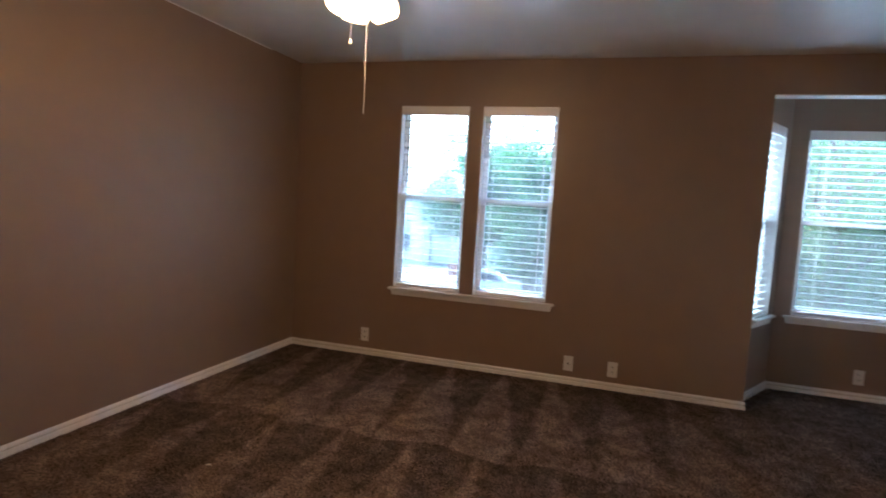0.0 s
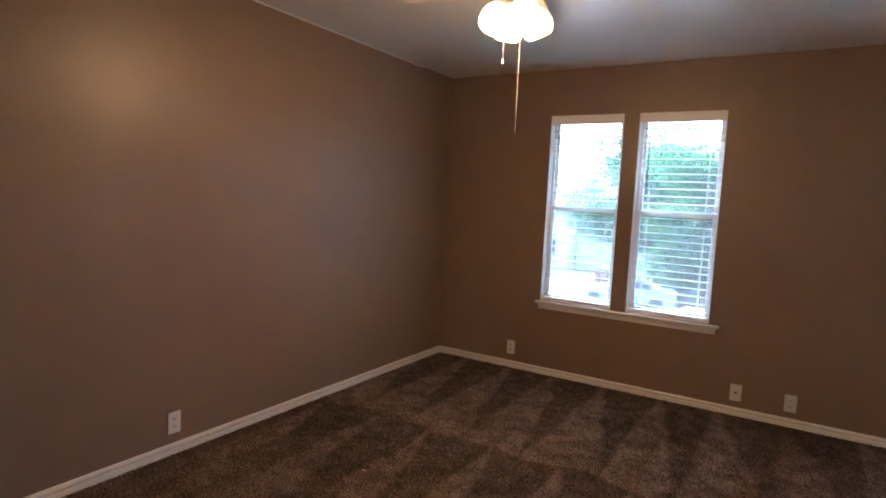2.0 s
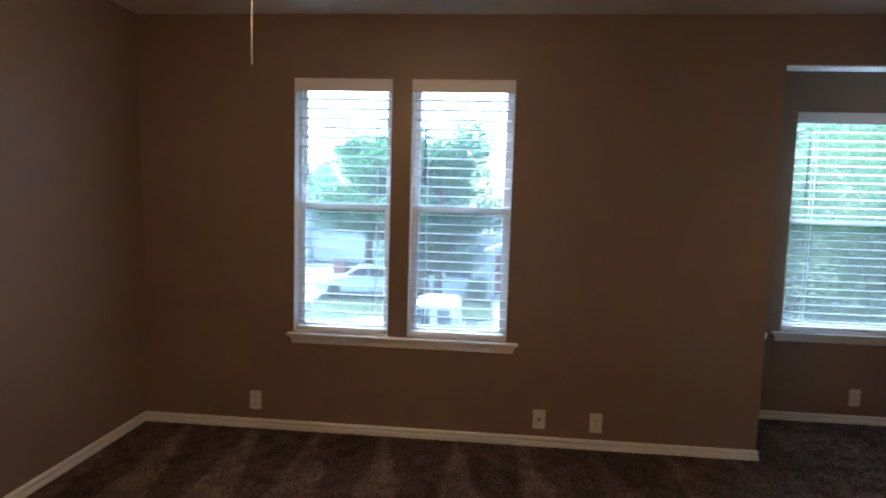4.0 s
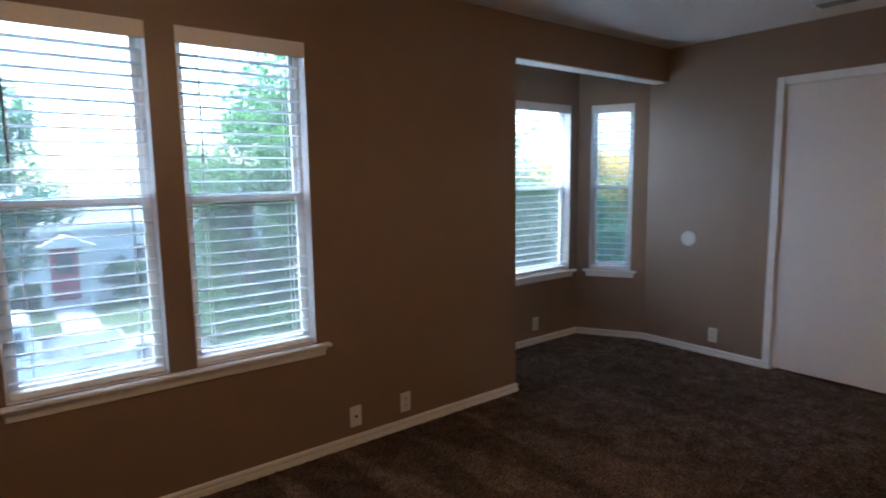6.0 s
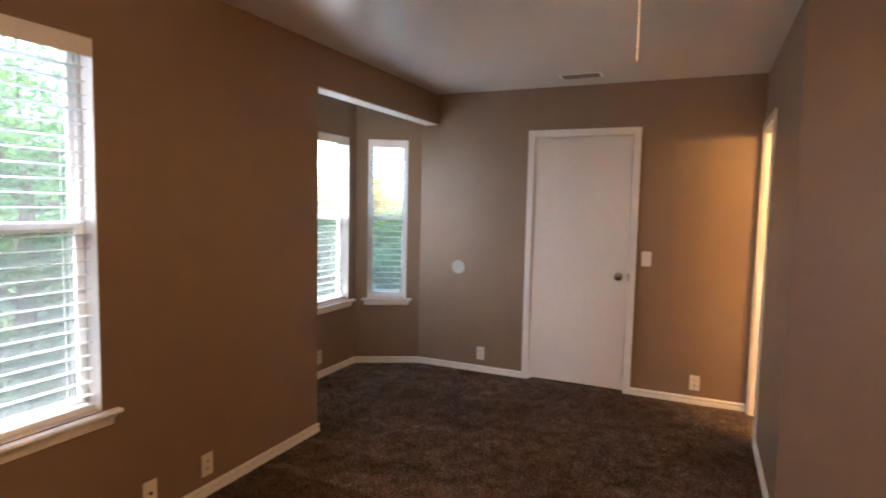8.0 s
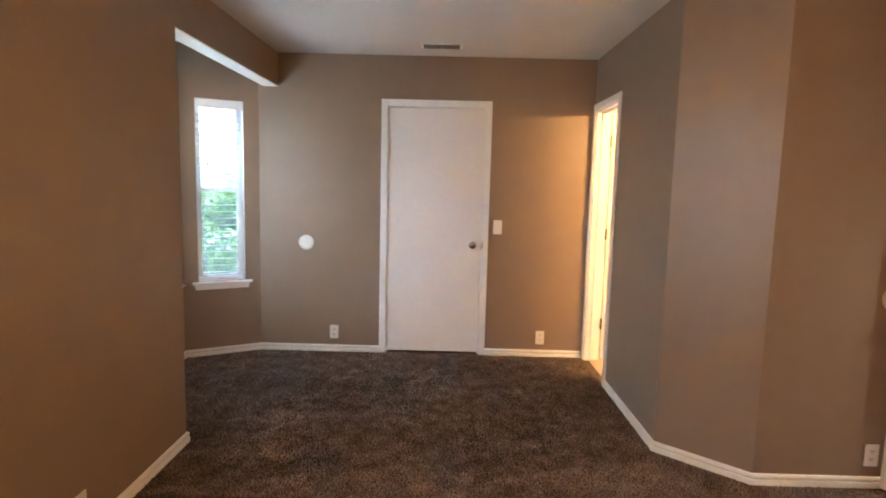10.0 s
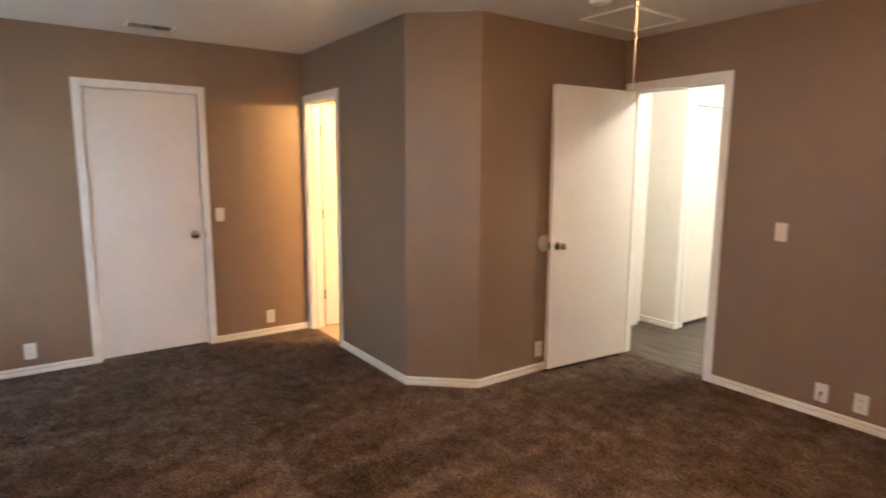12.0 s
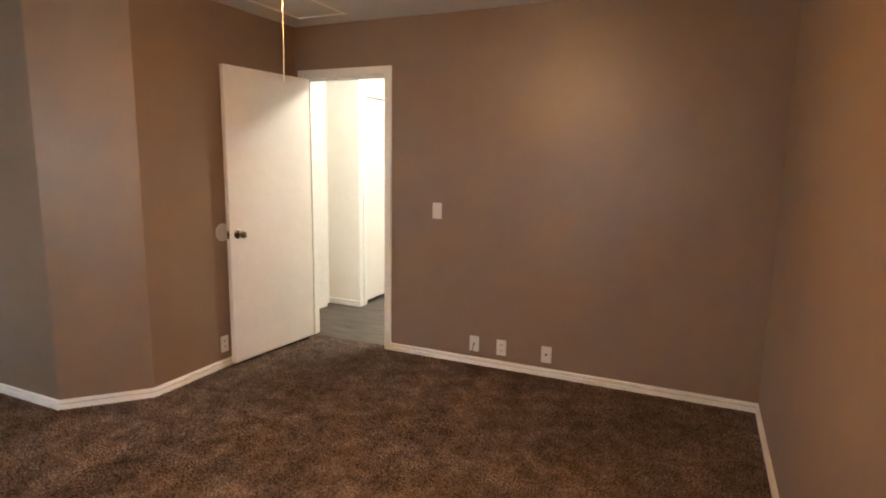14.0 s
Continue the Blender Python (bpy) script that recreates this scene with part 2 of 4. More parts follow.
E_X, S_Y, P_X, B_Y = 5.385, -4.345, 3.36, -2.565

SIDING = material("cream_siding", (0.6, 0.57, 0.5), 0.6, vary=0.05, scale=10)
wall("wall_north", -0.12, 0, 0, 0.12 + E_X, H, N_THICK,
     [(0.945 + 0.12, 1.517 + 0.12, 0.61, 2.095), (1.63 + 0.12, 2.212 + 0.12, 0.61, 2.095), (3.64 + 0.12, E_X + 0.12, 0, 2.19)], [WALL, SIDING],
     "brown painted drywall with two windows and a wide bay opening")
wall("wall_west", 0, S_Y - 0.12, 90, -S_Y + 0.12, H, 0.12, [], [WALL, SIDING], "long plain brown painted drywall")
wall("wall_south", P_X, S_Y, 180, P_X, H, 0.12, [(P_X - 3.28, P_X - 2.548, 0, 2.075)], [WALL, CREAM], "brown painted drywall round the bedroom door")
wall("wall_east", E_X, 0.16, -90, 5.3, H, 0.12, [(1.042, 1.853, 0, 2.063)], [WALL, CREAM], "brown painted drywall with a closed white door")
wall("wall_bathroom", E_X, B_Y, 180, E_X - 3.69, H, 0.12, [(E_X - 5.325, E_X - 4.715, 0, 2.045)], [WALL, CREAM], "brown painted drywall round the bathroom door")
wall("wall_corner", 3.69, B_Y, math.degrees(math.atan2(-0.365, -0.33)), math.hypot(0.33, 0.365), H, 0.1, [], [WALL, CREAM], "short slanting brown painted drywall")
wall("wall_closet", P_X, -2.93, -90, 1.415, H, 0.12, [], [WALL, CREAM], "brown painted drywall behind the open door")
wall("wall_bay_west", 3.64, 0.1, 90, 0.06, H, 0.1, [], [WALL, SIDING], "narrow brown drywall return of the bay")
wall("wall_bay_northwest", 3.64, 0.16, A_L, LEN_L, H, 0.12, [(0.12, 0.48, 0.61, 2.05)], [WALL, SIDING], "slanting brown bay wall with a narrow window")
wall("wall_bay_north", 3.925 - 0.05, 0.675, 0, 1.17 + 0.1, H, 0.12, [(4.05 - 3.875, 4.99 - 3.875, 0.61, 2.05)], [WALL, SIDING], "brown bay wall with a wide window")
wall("wall_bay_northeast", 5.095, 0.675, A_R, LEN_R, H, 0.12, [(0.11, 0.47, 0.61, 2.05)], [WALL, SIDING], "slanting brown bay wall with a narrow window")


def slab(name, outline, z0, z1, mat, label, category):
    bm = bmesh.new()
    low = [bm.verts.new((x, y, z0)) for x, y in outline]
    high = [bm.verts.new((x, y, z1)) for x, y in outline]
    bm.faces.new(low[::-1])
    bm.faces.new(high)
    for k in range(len(outline)):
        j = (k + 1) % len(outline)
        bm.faces.new((low[k], low[j], high[j], high[k]))
    return structure(part(name, bm, mat), label, category)


slab("ceiling", [(-0.12, -4.465), (5.5, -4.465), (5.5, 0.8), (-0.12, 0.8)], H, H + 0.15, CEIL, "white painted textured bedroom ceiling", "ceiling")
slab("floor", [(-0.12, -4.39), (5.385, -4.39), (5.385, -2.6), (5.5, -2.6), (5.5, 0.8), (-0.12, 0.8)], -0.2, 0.0, CARPET, "dark brown plush bedroom carpet", "carpet floor")

structure(boxed("trim_header", (3.645, 5.38, 0.002, 0.118, 2.183, 2.1895), TRIM), "white painted underside of the bay header", "trim")

structure(boxed("trim", (0.0015, 0.004, -4.3, -0.45, 2.4425, 2.4485), TRIM), "thin white line of ceiling paint along the top of the long wall", "trim")

# baseboards
BASE = [(0, 0), (0.0135, 0), (0.0135, 0.027), (0.0115, 0.0305), (0.0015, 0.031), (0.0015, 0.039), (0.0125, 0.0395), (0.0125, 0.05), (0.008, 0.057), (0, 0.059)]


def baseboard(points, mat=TRIM, z=0.0, label="white two-step painted baseboard"):
    """Runs along the points with the room on the right-hand side."""
    bm = bmesh.new()
    pts = [Vector(p) for p in points]
    rings = []
    for k, p in enumerate(pts):
        dirs = []
        if k > 0:
            dirs.append((pts[k] - pts[k - 1]).normalized())
        if k < len(pts) - 1:
            dirs.append((pts[k + 1] - pts[k]).normalized())
        normals = [Vector((d.y, -d.x)) for d in dirs]
        n = sum(normals, Vector((0, 0))).normalized()
        n /= max(0.3, n.dot(normals[0]))
        rings.append([bm.verts.new((p.x + n.x * a, p.y + n.y * a, z + h)) for a, h in BASE])
    for a, b in zip(rings, rings[1:]):
        for k in range(len(BASE) - 1):
            bm.faces.new((a[k], a[k + 1], b[k + 1], b[k])).material_index = k == 4
    bm.faces.new(rings[0])
    bm.faces.new(rings[-1][::-1])
    return structure(part("baseboard", bm, [mat, GROOVE_SHADE]), label, "baseboard")


CS = 0.05
baseboard([(2.548 - CS, S_Y), (0, S_Y), (0, 0), (3.64, 0), (3.64, 0.16), (3.925, 0.675), (5.095, 0.675), (E_X, 0.16), (E_X, 0.16 - 1.0)])
baseboard([(E_X, 0.16 - 1.895), (E_X, B_Y + 0.018)])
baseboard([(4.715 - CS, B_Y), (3.69, B_Y), (P_X, -2.93), (P_X, S_Y + 0.018)])


# ---- windows ----
def window(number, m, u0, u1, z0, z1, thick, label):
    root = thing("window_%d" % number, m, label, "window")
    tagged(root, kind="structure")
    y0, y1 = thick - 0.045, thick - 0.004
    w = 0.022
    bm = bmesh.new()
    for d in ((u0 + 0.003, u0 + w, y0, y1, z0 + 0.003, z1 - 0.003), (u1 - w, u1 - 0.003, y0, y1, z0 + 0.003, z1 - 0.003),
              (u0 + w, u1 - w, y0, y1, z1 - w, z1 - 0.003), (u0 + w, u1 - w, y0, y1, z0 + 0.003, z0 + w)):
        box(bm, *d, bevel=0.002)
    part("window_frame", bm, VINYL, root)
    zm = z0 + (z1 - z0) * 0.5 - 0.01
    for nm, a, b, y in (("upper_sash", zm, z1 - w, y1 - 0.022), ("lower_sash", z0 + w, zm + 0.035, y0 - 0.004)):
        bm = bmesh.new()
        s = 0.022
        for d in ((u0 + w, u0 + w + s, a, b), (u1 - w - s, u1 - w, a, b), (u0 + w + s, u1 - w - s, b - s, b), (u0 + w + s, u1 - w - s, a, a + s)):
            box(bm, d[0], d[1], y, y + 0.02, d[2], d[3], bevel=0.002)
        sash = part(nm, bm, VINYL, root)
        pane = boxed("pane", (u0 + w + s - 0.003, u1 - w - s + 0.003, y + 0.008, y + 0.012, a + s - 0.003, b - s + 0.003), GLASS, sash, "window glass with a faint pale veil imitating glare")
        pane.visible_shadow = False
    boxed("insect_screen", (u0 + w, u1 - w, y1 + 0.001, y1 + 0.002, z0 + w, zm + 0.01), SCREEN, root, "grey insect screen outside the lower sash")
    bm = bmesh.new()
    t = 0.003
    for d in ((u0, u0 + t, 0.002, y0, z0, z1), (u1 - t, u1, 0.002, y0, z0, z1), (u0 + t, u1 - t, 0.002, y0, z1 - t, z1), (u0 + t, u1 - t, 0.002, y0, z0, z0 + t)):
        box(bm, *d)
    part("jamb", bm, TRIM, root, "white painted window return")
    return root


def window_sill(m, u0, u1, z, label):
    root = thing("window_sill", m, label, "window sill")
    bm = bmesh.new()
    box(bm, u0, u1, -0.045, -0.001, z - 0.018, z, bevel=0.005)
    part("stool", bm, TRIM, root, smooth=True)
    bm = bmesh.new()
    box(bm, u0 + 0.025, u1 - 0.025, -0.014, -0.001, z - 0.064, z - 0.0185, bevel=0.003)
    box(bm, u0 + 0.018, u1 - 0.018, -0.022, -0.001, z - 0.036, z - 0.0188, bevel=0.003)
    part("apron", bm, TRIM, root, smooth=True)


def blind(m, u0, u1, z0, z1, wand=True, group="faux wood window blinds"):
    root = thing("window_blind", m, "open white faux wood horizontal blind inside the window recess", "window blind", group)
    a, b = u0 + 0.013, u1 - 0.013
    boxed("valance", (u0 + 0.004, u1 - 0.004, 0.0, 0.012, z1 - 0.072, z1 - 0.004), SLAT, root, bevel=0.003)
    boxed("headrail", (a, b, 0.02, 0.07, z1 - 0.05, z1 - 0.005), SLAT, root)
    boxed("bottom_rail", (a, b, 0.022, 0.072, z0 + 0.006, z0 + 0.03), SLAT, root, bevel=0.003)
    pitch = 0.0545
    n = int((z1 - 0.08 - z0 - 0.04) / pitch)
    bm = bmesh.new()
    half, rows = 0.0225, []
    for s in range(5):
        f = s / 4 * 2 - 1
        rows.append((f * half, 0.0025 * (1 - f * f)))
    for side in (0, 1):
        for (ya, za), (yb, zb) in zip(rows, rows[1:]):
            o = -0.0026 * side
            q = [bm.verts.new(p) for p in ((a, ya, za + o), (b, ya, za + o), (b, yb, zb + o), (a, yb, zb + o))]
            bm.faces.new(q)
    for (y, zz) in (rows[0], rows[-1]):
        bm.faces.new([bm.verts.new(p) for p in ((a, y, zz), (b, y, zz), (b, y, zz - 0.0026), (a, y, zz - 0.0026))])
    for x in (a, b):
        top, low = [bm.verts.new((x, y, zz)) for y, zz in rows], [bm.verts.new((x, y, zz - 0.0026)) for y, zz in rows]
        bm.faces.new(top + low[::-1])
    bmesh.ops.remove_doubles(bm, verts=bm.verts[:], dist=1e-5)
    first = part("slat", bm, THIN, root)
    for k in range(n):
        ob = first if k == 0 else first.copy()
        if k:
            scene.collection.objects.link(ob)
        ob.matrix_basis = pose(0, 0.048, z0 + 0.04 + pitch * (k + 0.5), -5 + random.uniform(-1.2, 1.2), 0, random.uniform(-0.05, 0.05))
    for k, u in enumerate((u0 + (u1 - u0) * 0.16, u1 - (u1 - u0) * 0.16)):
        bm = bmesh.new()
        for y in (0.0235, 0.0725):
            box(bm, u - 0.0009, u + 0.0009, y - 0.0009, y + 0.0009, z0 + 0.02, z1 - 0.05)
        box(bm, u + 0.006, u + 0.0075, 0.047, 0.0485, z0 + 0.03, z1 - 0.05)
        part("ladder_cord", bm, CORD, root)
    if wand:
        bm = bmesh.new()
        lathe(bm, [(0.0, 0), (0.0045, 0.003), (0.004, 0.38), (0.0025, 0.42), (0.0025, 0.5), (0, 0.5)], 8, Matrix.Translation((u0 + 0.085, -0.004, z1 - 0.58)))
        part("tilt_wand", bm, WAND, root, smooth=True)
    return root


MN = pose(0, 0, 0)
MBL, MBA, MBR = pose(3.64, 0.16, 0, 0, 0, A_L), pose(3.925, 0.675, 0), pose(5.095, 0.675, 0, 0, 0, A_R)
for i, (m, u0, u1, z1) in enumerate(((MN, 0.945, 1.517, 2.095), (MN, 1.63, 2.212, 2.095), (MBL, 0.12, 0.48, 2.05), (MBA, 0.125, 1.065, 2.05), (MBR, 0.11, 0.47, 2.05))):
    window(i + 1, m, u0, u1, 0.61, z1, 0.12, "white vinyl single-hung window in the brown wall")
    blind(m, u0, u1, 0.61, z1, wand=i != 2)
window_sill(MN, 0.912, 2.28, 0.608, "white painted stool and apron under the paired windows")
window_sill(MBL, 0.07, 0.53, 0.608, "white painted stool and apron under a bay window")
window_sill(MBA, 0.065, 1.125, 0.608, "white painted stool and apron under the wide bay window")
window_sill(MBR, 0.06, 0.52, 0.608, "white painted stool and apron under a bay window")


# ---- doors ----
def casing(number, m, u0, u1, top, label, sides=(1, 1), thick=0.12, w=CS, mat=TRIM):
    """In a wall's own frame: trim on the room side and the lining of the opening."""
    root = thing("door_%d" % number, m, label, "door")
    tagged(root, kind="structure")
    bm = bmesh.new()
    lap = 0.0115 if number in (1, 4) else 0.004
    if sides[0]:
        box(bm, u0 - w, u0 + lap, -0.015, -0.001, 0, top + w, bevel=0.003)
    if sides[1]:
        box(bm, u1 - lap, u1 + w, -0.015, -0.001, 0, top + w, bevel=0.003)
    box(bm, u0 + lap + 0.0005, u1 - lap - 0.0005, -0.015, -0.001, top - lap, top + w, bevel=0.003)
    part("casing", bm, mat, root)
    bm = bmesh.new()
    box(bm, u0 + 0.0005, u0 + 0.015, 0.0, thick, 0, top - 0.0005)
    box(bm, u1 - 0.015, u1 - 0.0005, 0.0, thick, 0, top - 0.0005)
    box(bm, u0 + 0.0155, u1 - 0.0155, 0.0, thick, top - 0.015, top - 0.0005)
    part("jamb", bm, mat, root)
    bm = bmesh.new()
    s0 = 0.042
    box(bm, u0 + 0.0152, u0 + 0.026, s0, s0 + 0.03, 0, top - 0.016)
    box(bm, u1 - 0.026, u1 - 0.0152, s0, s0 + 0.03, 0, top - 0.016)
    box(bm, u0 + 0.0265, u1 - 0.0265, s0, s0 + 0.03, top - 0.026, top - 0.0155)
    part("door_stop", bm, mat, root)
    return root


def leaf(root, hinge, turn, width, knob_sides, swing=1, high=2.02, label="", front=1, hinge_mat=None):
    """A flush door leaf from its hinge edge along local x, its thickness along +y."""
    bm = bmesh.new()
    box(bm, 0, width, 0, 0.035, 0.023, 0.014 + high, bevel=0.0015)
    lf = part("leaf", bm, DOOR, root, label or "smooth white flush door leaf")
    lf.matrix_basis = Matrix.Translation(hinge) @ pose(0, 0, 0, 0, 0, turn)
    kz, ku = 0.935, width - 0.065
    for side in knob_sides:
        bm = bmesh.new()
        mm = Matrix.Translation((ku, 0.035 if side > 0 else 0, kz)) @ pose(0, 0, 0, -90 * side, 0, 0)
        lathe(bm, [(0.0, 0), (0.032, 0.0), (0.032, 0.004), (0.026, 0.009), (0.012, 0.012), (0.011, 0.03), (0.014, 0.036), (0.025, 0.045), (0.027, 0.055), (0.024, 0.064), (0.012, 0.068), (0.0, 0.0685)], 24, mm)
        part("door_knob", bm, NICKEL, lf, "round satin nickel door knob", smooth=True)
    bm = bmesh.new()
    box(bm, width - 0.001, width + 0.0012, 0.005, 0.03, kz - 0.028, kz + 0.028)
    box(bm, width + 0.001, width + 0.01, 0.011, 0.024, kz - 0.009, kz + 0.009, bevel=0.002)
    part("latch_plate", bm, NICKEL, lf)
    for z in (0.32, 1.06, 1.8):
        bm = bmesh.new()
        rim = 0.0075
        lathe(bm, [(0.0, -0.048), (0.004, -0.047), (rim, -0.044), (rim, -0.016), (rim - 0.0015, -0.0155), (rim, -0.015), (rim, 0.015), (rim - 0.0015, 0.0155), (rim, 0.016), (rim, 0.044), (0.004, 0.047), (0.0, 0.048)], 12, Matrix.Translation((-0.004, -0.007 if front > 0 else 0.042, z)))
        box(bm, -0.002, 0.0005, 0.004, 0.03, z - 0.044, z + 0.044)
        part("hinge", bm, hinge_mat or TRIM, lf, "painted door hinge")
    return lf


ME, MS, MB = pose(E_X, 0.16, 0, 0, 0, -90), pose(P_X, S_Y, 0, 0, 0, 180), pose(E_X, B_Y, 0, 0, 0, 180)
d1 = casing(1, ME, 1.042, 1.853, 2.063, "closed white flush door in white trim in the brown wall", w=0.042)
leaf(d1, (1.0585, 0.003, 0), 0, 0.774, (-1,), high=2.0295)
boxed("strike_plate", (1.8535 - 0.0075, 1.8535 - 0.0015, -0.0162, -0.0152, 0.905, 0.965), NICKEL, d1, "worn nickel strike plate")
d2 = casing(2, MS, P_X - 3.28, P_X - 2.548, 2.075, "open white flush bedroom door in white trim, hall behind", sides=(1, 1))
leaf(d2, (P_X - 3.28 + 0.019, -0.012, 0), -95, 0.80, (1, -1), high=2.043, hinge_mat=NICKEL)
d3 = casing(3, MB, E_X - 5.325, E_X - 4.715, 2.045, "bathroom door standing open in white trim, warm light inside", sides=(1, 1))
leaf(d3, (E_X - 5.325 + 0.022, 0.125, 0), 84, 0.57, (), hinge_mat=NICKEL)


# ---- wall plates ----
def plate(kind, m, label, group="wall plates"):
    root = thing({"duplex": "outlet", "coax": "cable_outlet", "switch": "light_switch", "cable": "cable_outlet", "blank": "wall_plate"}[kind], m, label, "wall plate", group)
    bm = bmesh.new()
    box(bm, -0.036, 0.036, -0.0065, -0.0005, -0.058, 0.058, bevel=0.003)
    part("plate", bm, PLATE, root, smooth=True)
    if kind == "duplex":
        for z in (-0.02, 0.02):
            bm = bmesh.new()
            box(bm, -0.016, 0.016, -0.0085, -0.0064, z - 0.0135, z + 0.0135, bevel=0.002)
            rec = part("receptacle", bm, PLATE, root)
            bm = bmesh.new()
            for x, h in ((-0.0065, 0.0045), (0.0065, 0.0035)):
                box(bm, x - 0.0022, x + 0.0022, -0.0092, -0.0084, z - h + 0.002, z + h + 0.002)
            box(bm, -0.002, 0.002, -0.0092, -0.0084, z - 0.0095, z - 0.0055)
            part("slot", bm, SLOT, rec)
        screws = (0.0,)
    elif kind == "switch":
        bm = bmesh.new()
        box(bm, -0.005, 0.005, -0.016, -0.0064, -0.003, 0.011, bevel=0.002)
        part("toggle", bm, PLATE, root)
        screws = (-0.03, 0.03)
    elif kind in ("coax", "cable"):
        bm = bmesh.new()
        lathe(bm, [(0.0, 0), (0.0075, 0), (0.0075, 0.004), (0.0045, 0.005), (0.0045, 0.013), (0.0, 0.013)], 12, Matrix.Translation((0, -0.006, 0)) @ pose(0, 0, 0, 90))
        part("connector", bm, DARK, root)
        screws = (-0.042, 0.042)
    else:
        screws = (-0.042, 0.042)
    for z in screws:
        bm = bmesh.new()
        lathe(bm, [(0.0, 0), (0.0028, 0), (0.0025, 0.001), (0.0, 0.0013)], 10, Matrix.Translation((0, -0.0064, z)) @ pose(0, 0, 0, 90))
        part("screw", bm, PLATE, root)
    if kind == "cable":
        cu = bpy.data.curves.new("cable", "CURVE")
        cu.dimensions, cu.bevel_depth, cu.bevel_resolution = "3D", 0.0032, 2
        sp = cu.splines.new("BEZIER")
        pts = ((0, -0.012, 0.0), (0.002, -0.035, -0.012), (-0.006, -0.03, -0.05), (-0.012, -0.022, -0.066))
        sp.bezier_points.add(len(pts) - 1)
        for p, c in zip(sp.bezier_points, pts):
            p.co, p.handle_left_type, p.handle_right_type = c, "AUTO", "AUTO"
        cu.materials.append(CABLE)
        ob = new("cable", cu)
        ob.parent = root
        tagged(ob, "short black cable stub")
    return root


def on(x, y, z, turn):
    return pose(x, y, z, 0, 0, turn)


plate("duplex", on(0, -2.62, 0.17, 90), "white duplex outlet low on the long plain wall")
plate("duplex", on(0.712, 0, 0.175, 0), "white duplex outlet near the room corner under the windows")
plate("coax", on(2.42, 0, 0.163, 0), "white cable outlet with a dark connector under the window wall")
plate("duplex", on(2.745, 0, 0.16, 0), "white duplex outlet beside the cable outlet")
plate("duplex", on(4.555, 0.675, 0.18, 0), "white duplex outlet under the wide bay window")
plate("duplex", on(E_X, -0.46, 0.17, -90), "white duplex outlet beside the closed door")
plate("duplex", on(E_X, -2.2, 0.165, -90), "white duplex outlet between closet door and bathroom door")
plate("switch", on(E_X, -1.81, 1.09, -90), "white toggle switch beside the closed door")
plate("duplex", on(P_X, -3.5, 0.17, -90), "white duplex outlet behind the open door")
plate("switch", on(2.125, S_Y, 1.1, 180), "white toggle switch beside the bedroom door")
plate("cable", on(1.815, S_Y, 0.156, 180), "white plate with a black cable stub")
plate("duplex", on(1.61, S_Y, 0.156, 180), "white duplex outlet between two cable plates")
plate("coax", on(1.287, S_Y, 0.156, 180), "white cable outlet with a dark connector")


def bumper(m, label):
    root = thing("wall_bumper", m, label, "door bumper", "round door knob bumpers")
    bm = bmesh.new()
    lathe(bm, [(0.0, 0), (0.062, 0.0), (0.062, 0.002), (0.056, 0.006), (0.04, 0.0075), (0.036, 0.006), (0.0, 0.0055)], 40, pose(0, -0.0005, 0, 90))
    part("disc", bm, BUMPER, root, smooth=True)


bumper(on(E_X, -0.225, 0.925, -90), "round white plastic door knob bumper on the brown wall")
bumper(on(P_X, -3.53, 0.95, -90), "round white plastic door knob bumper behind the open door")

# ---- ceiling fittings ----
vent = thing("ceiling_vent", pose(5.035, -1.32, H), "brown-shadowed white louvred ceiling register near the closet door", "ceiling vent")
bm = bmesh.new()
for d in ((-0.075, 0.075, -0.155, -0.135), (-0.075, 0.075, 0.135, 0.155), (-0.075, -0.055, -0.135, 0.135), (0.055, 0.075, -0.135, 0.135)):
    box(bm, *d, -0.006, -0.0005, bevel=0.0015)
part("frame", bm, TRIM, vent)
# flat dark sheet in place of the unlit duct above the louvres
boxed("backing", (-0.055, 0.055, -0.135, 0.135, -0.002, -0.0008), DARK, vent)
boxed("divider", (-0.055, 0.055, -0.004, 0.004, -0.009, -0.001), DUCT, vent)
for side in (-1, 1):
    for k in range(7):
        s = boxed("slat", (-0.0055, 0.0055, -0.064, 0.064, -0.0005, 0.0005), DUCT, vent)
        s.matrix_basis = pose(-0.0465 + 0.0155 * k, side * 0.069, -0.0068, 0, 52 * side, 0)


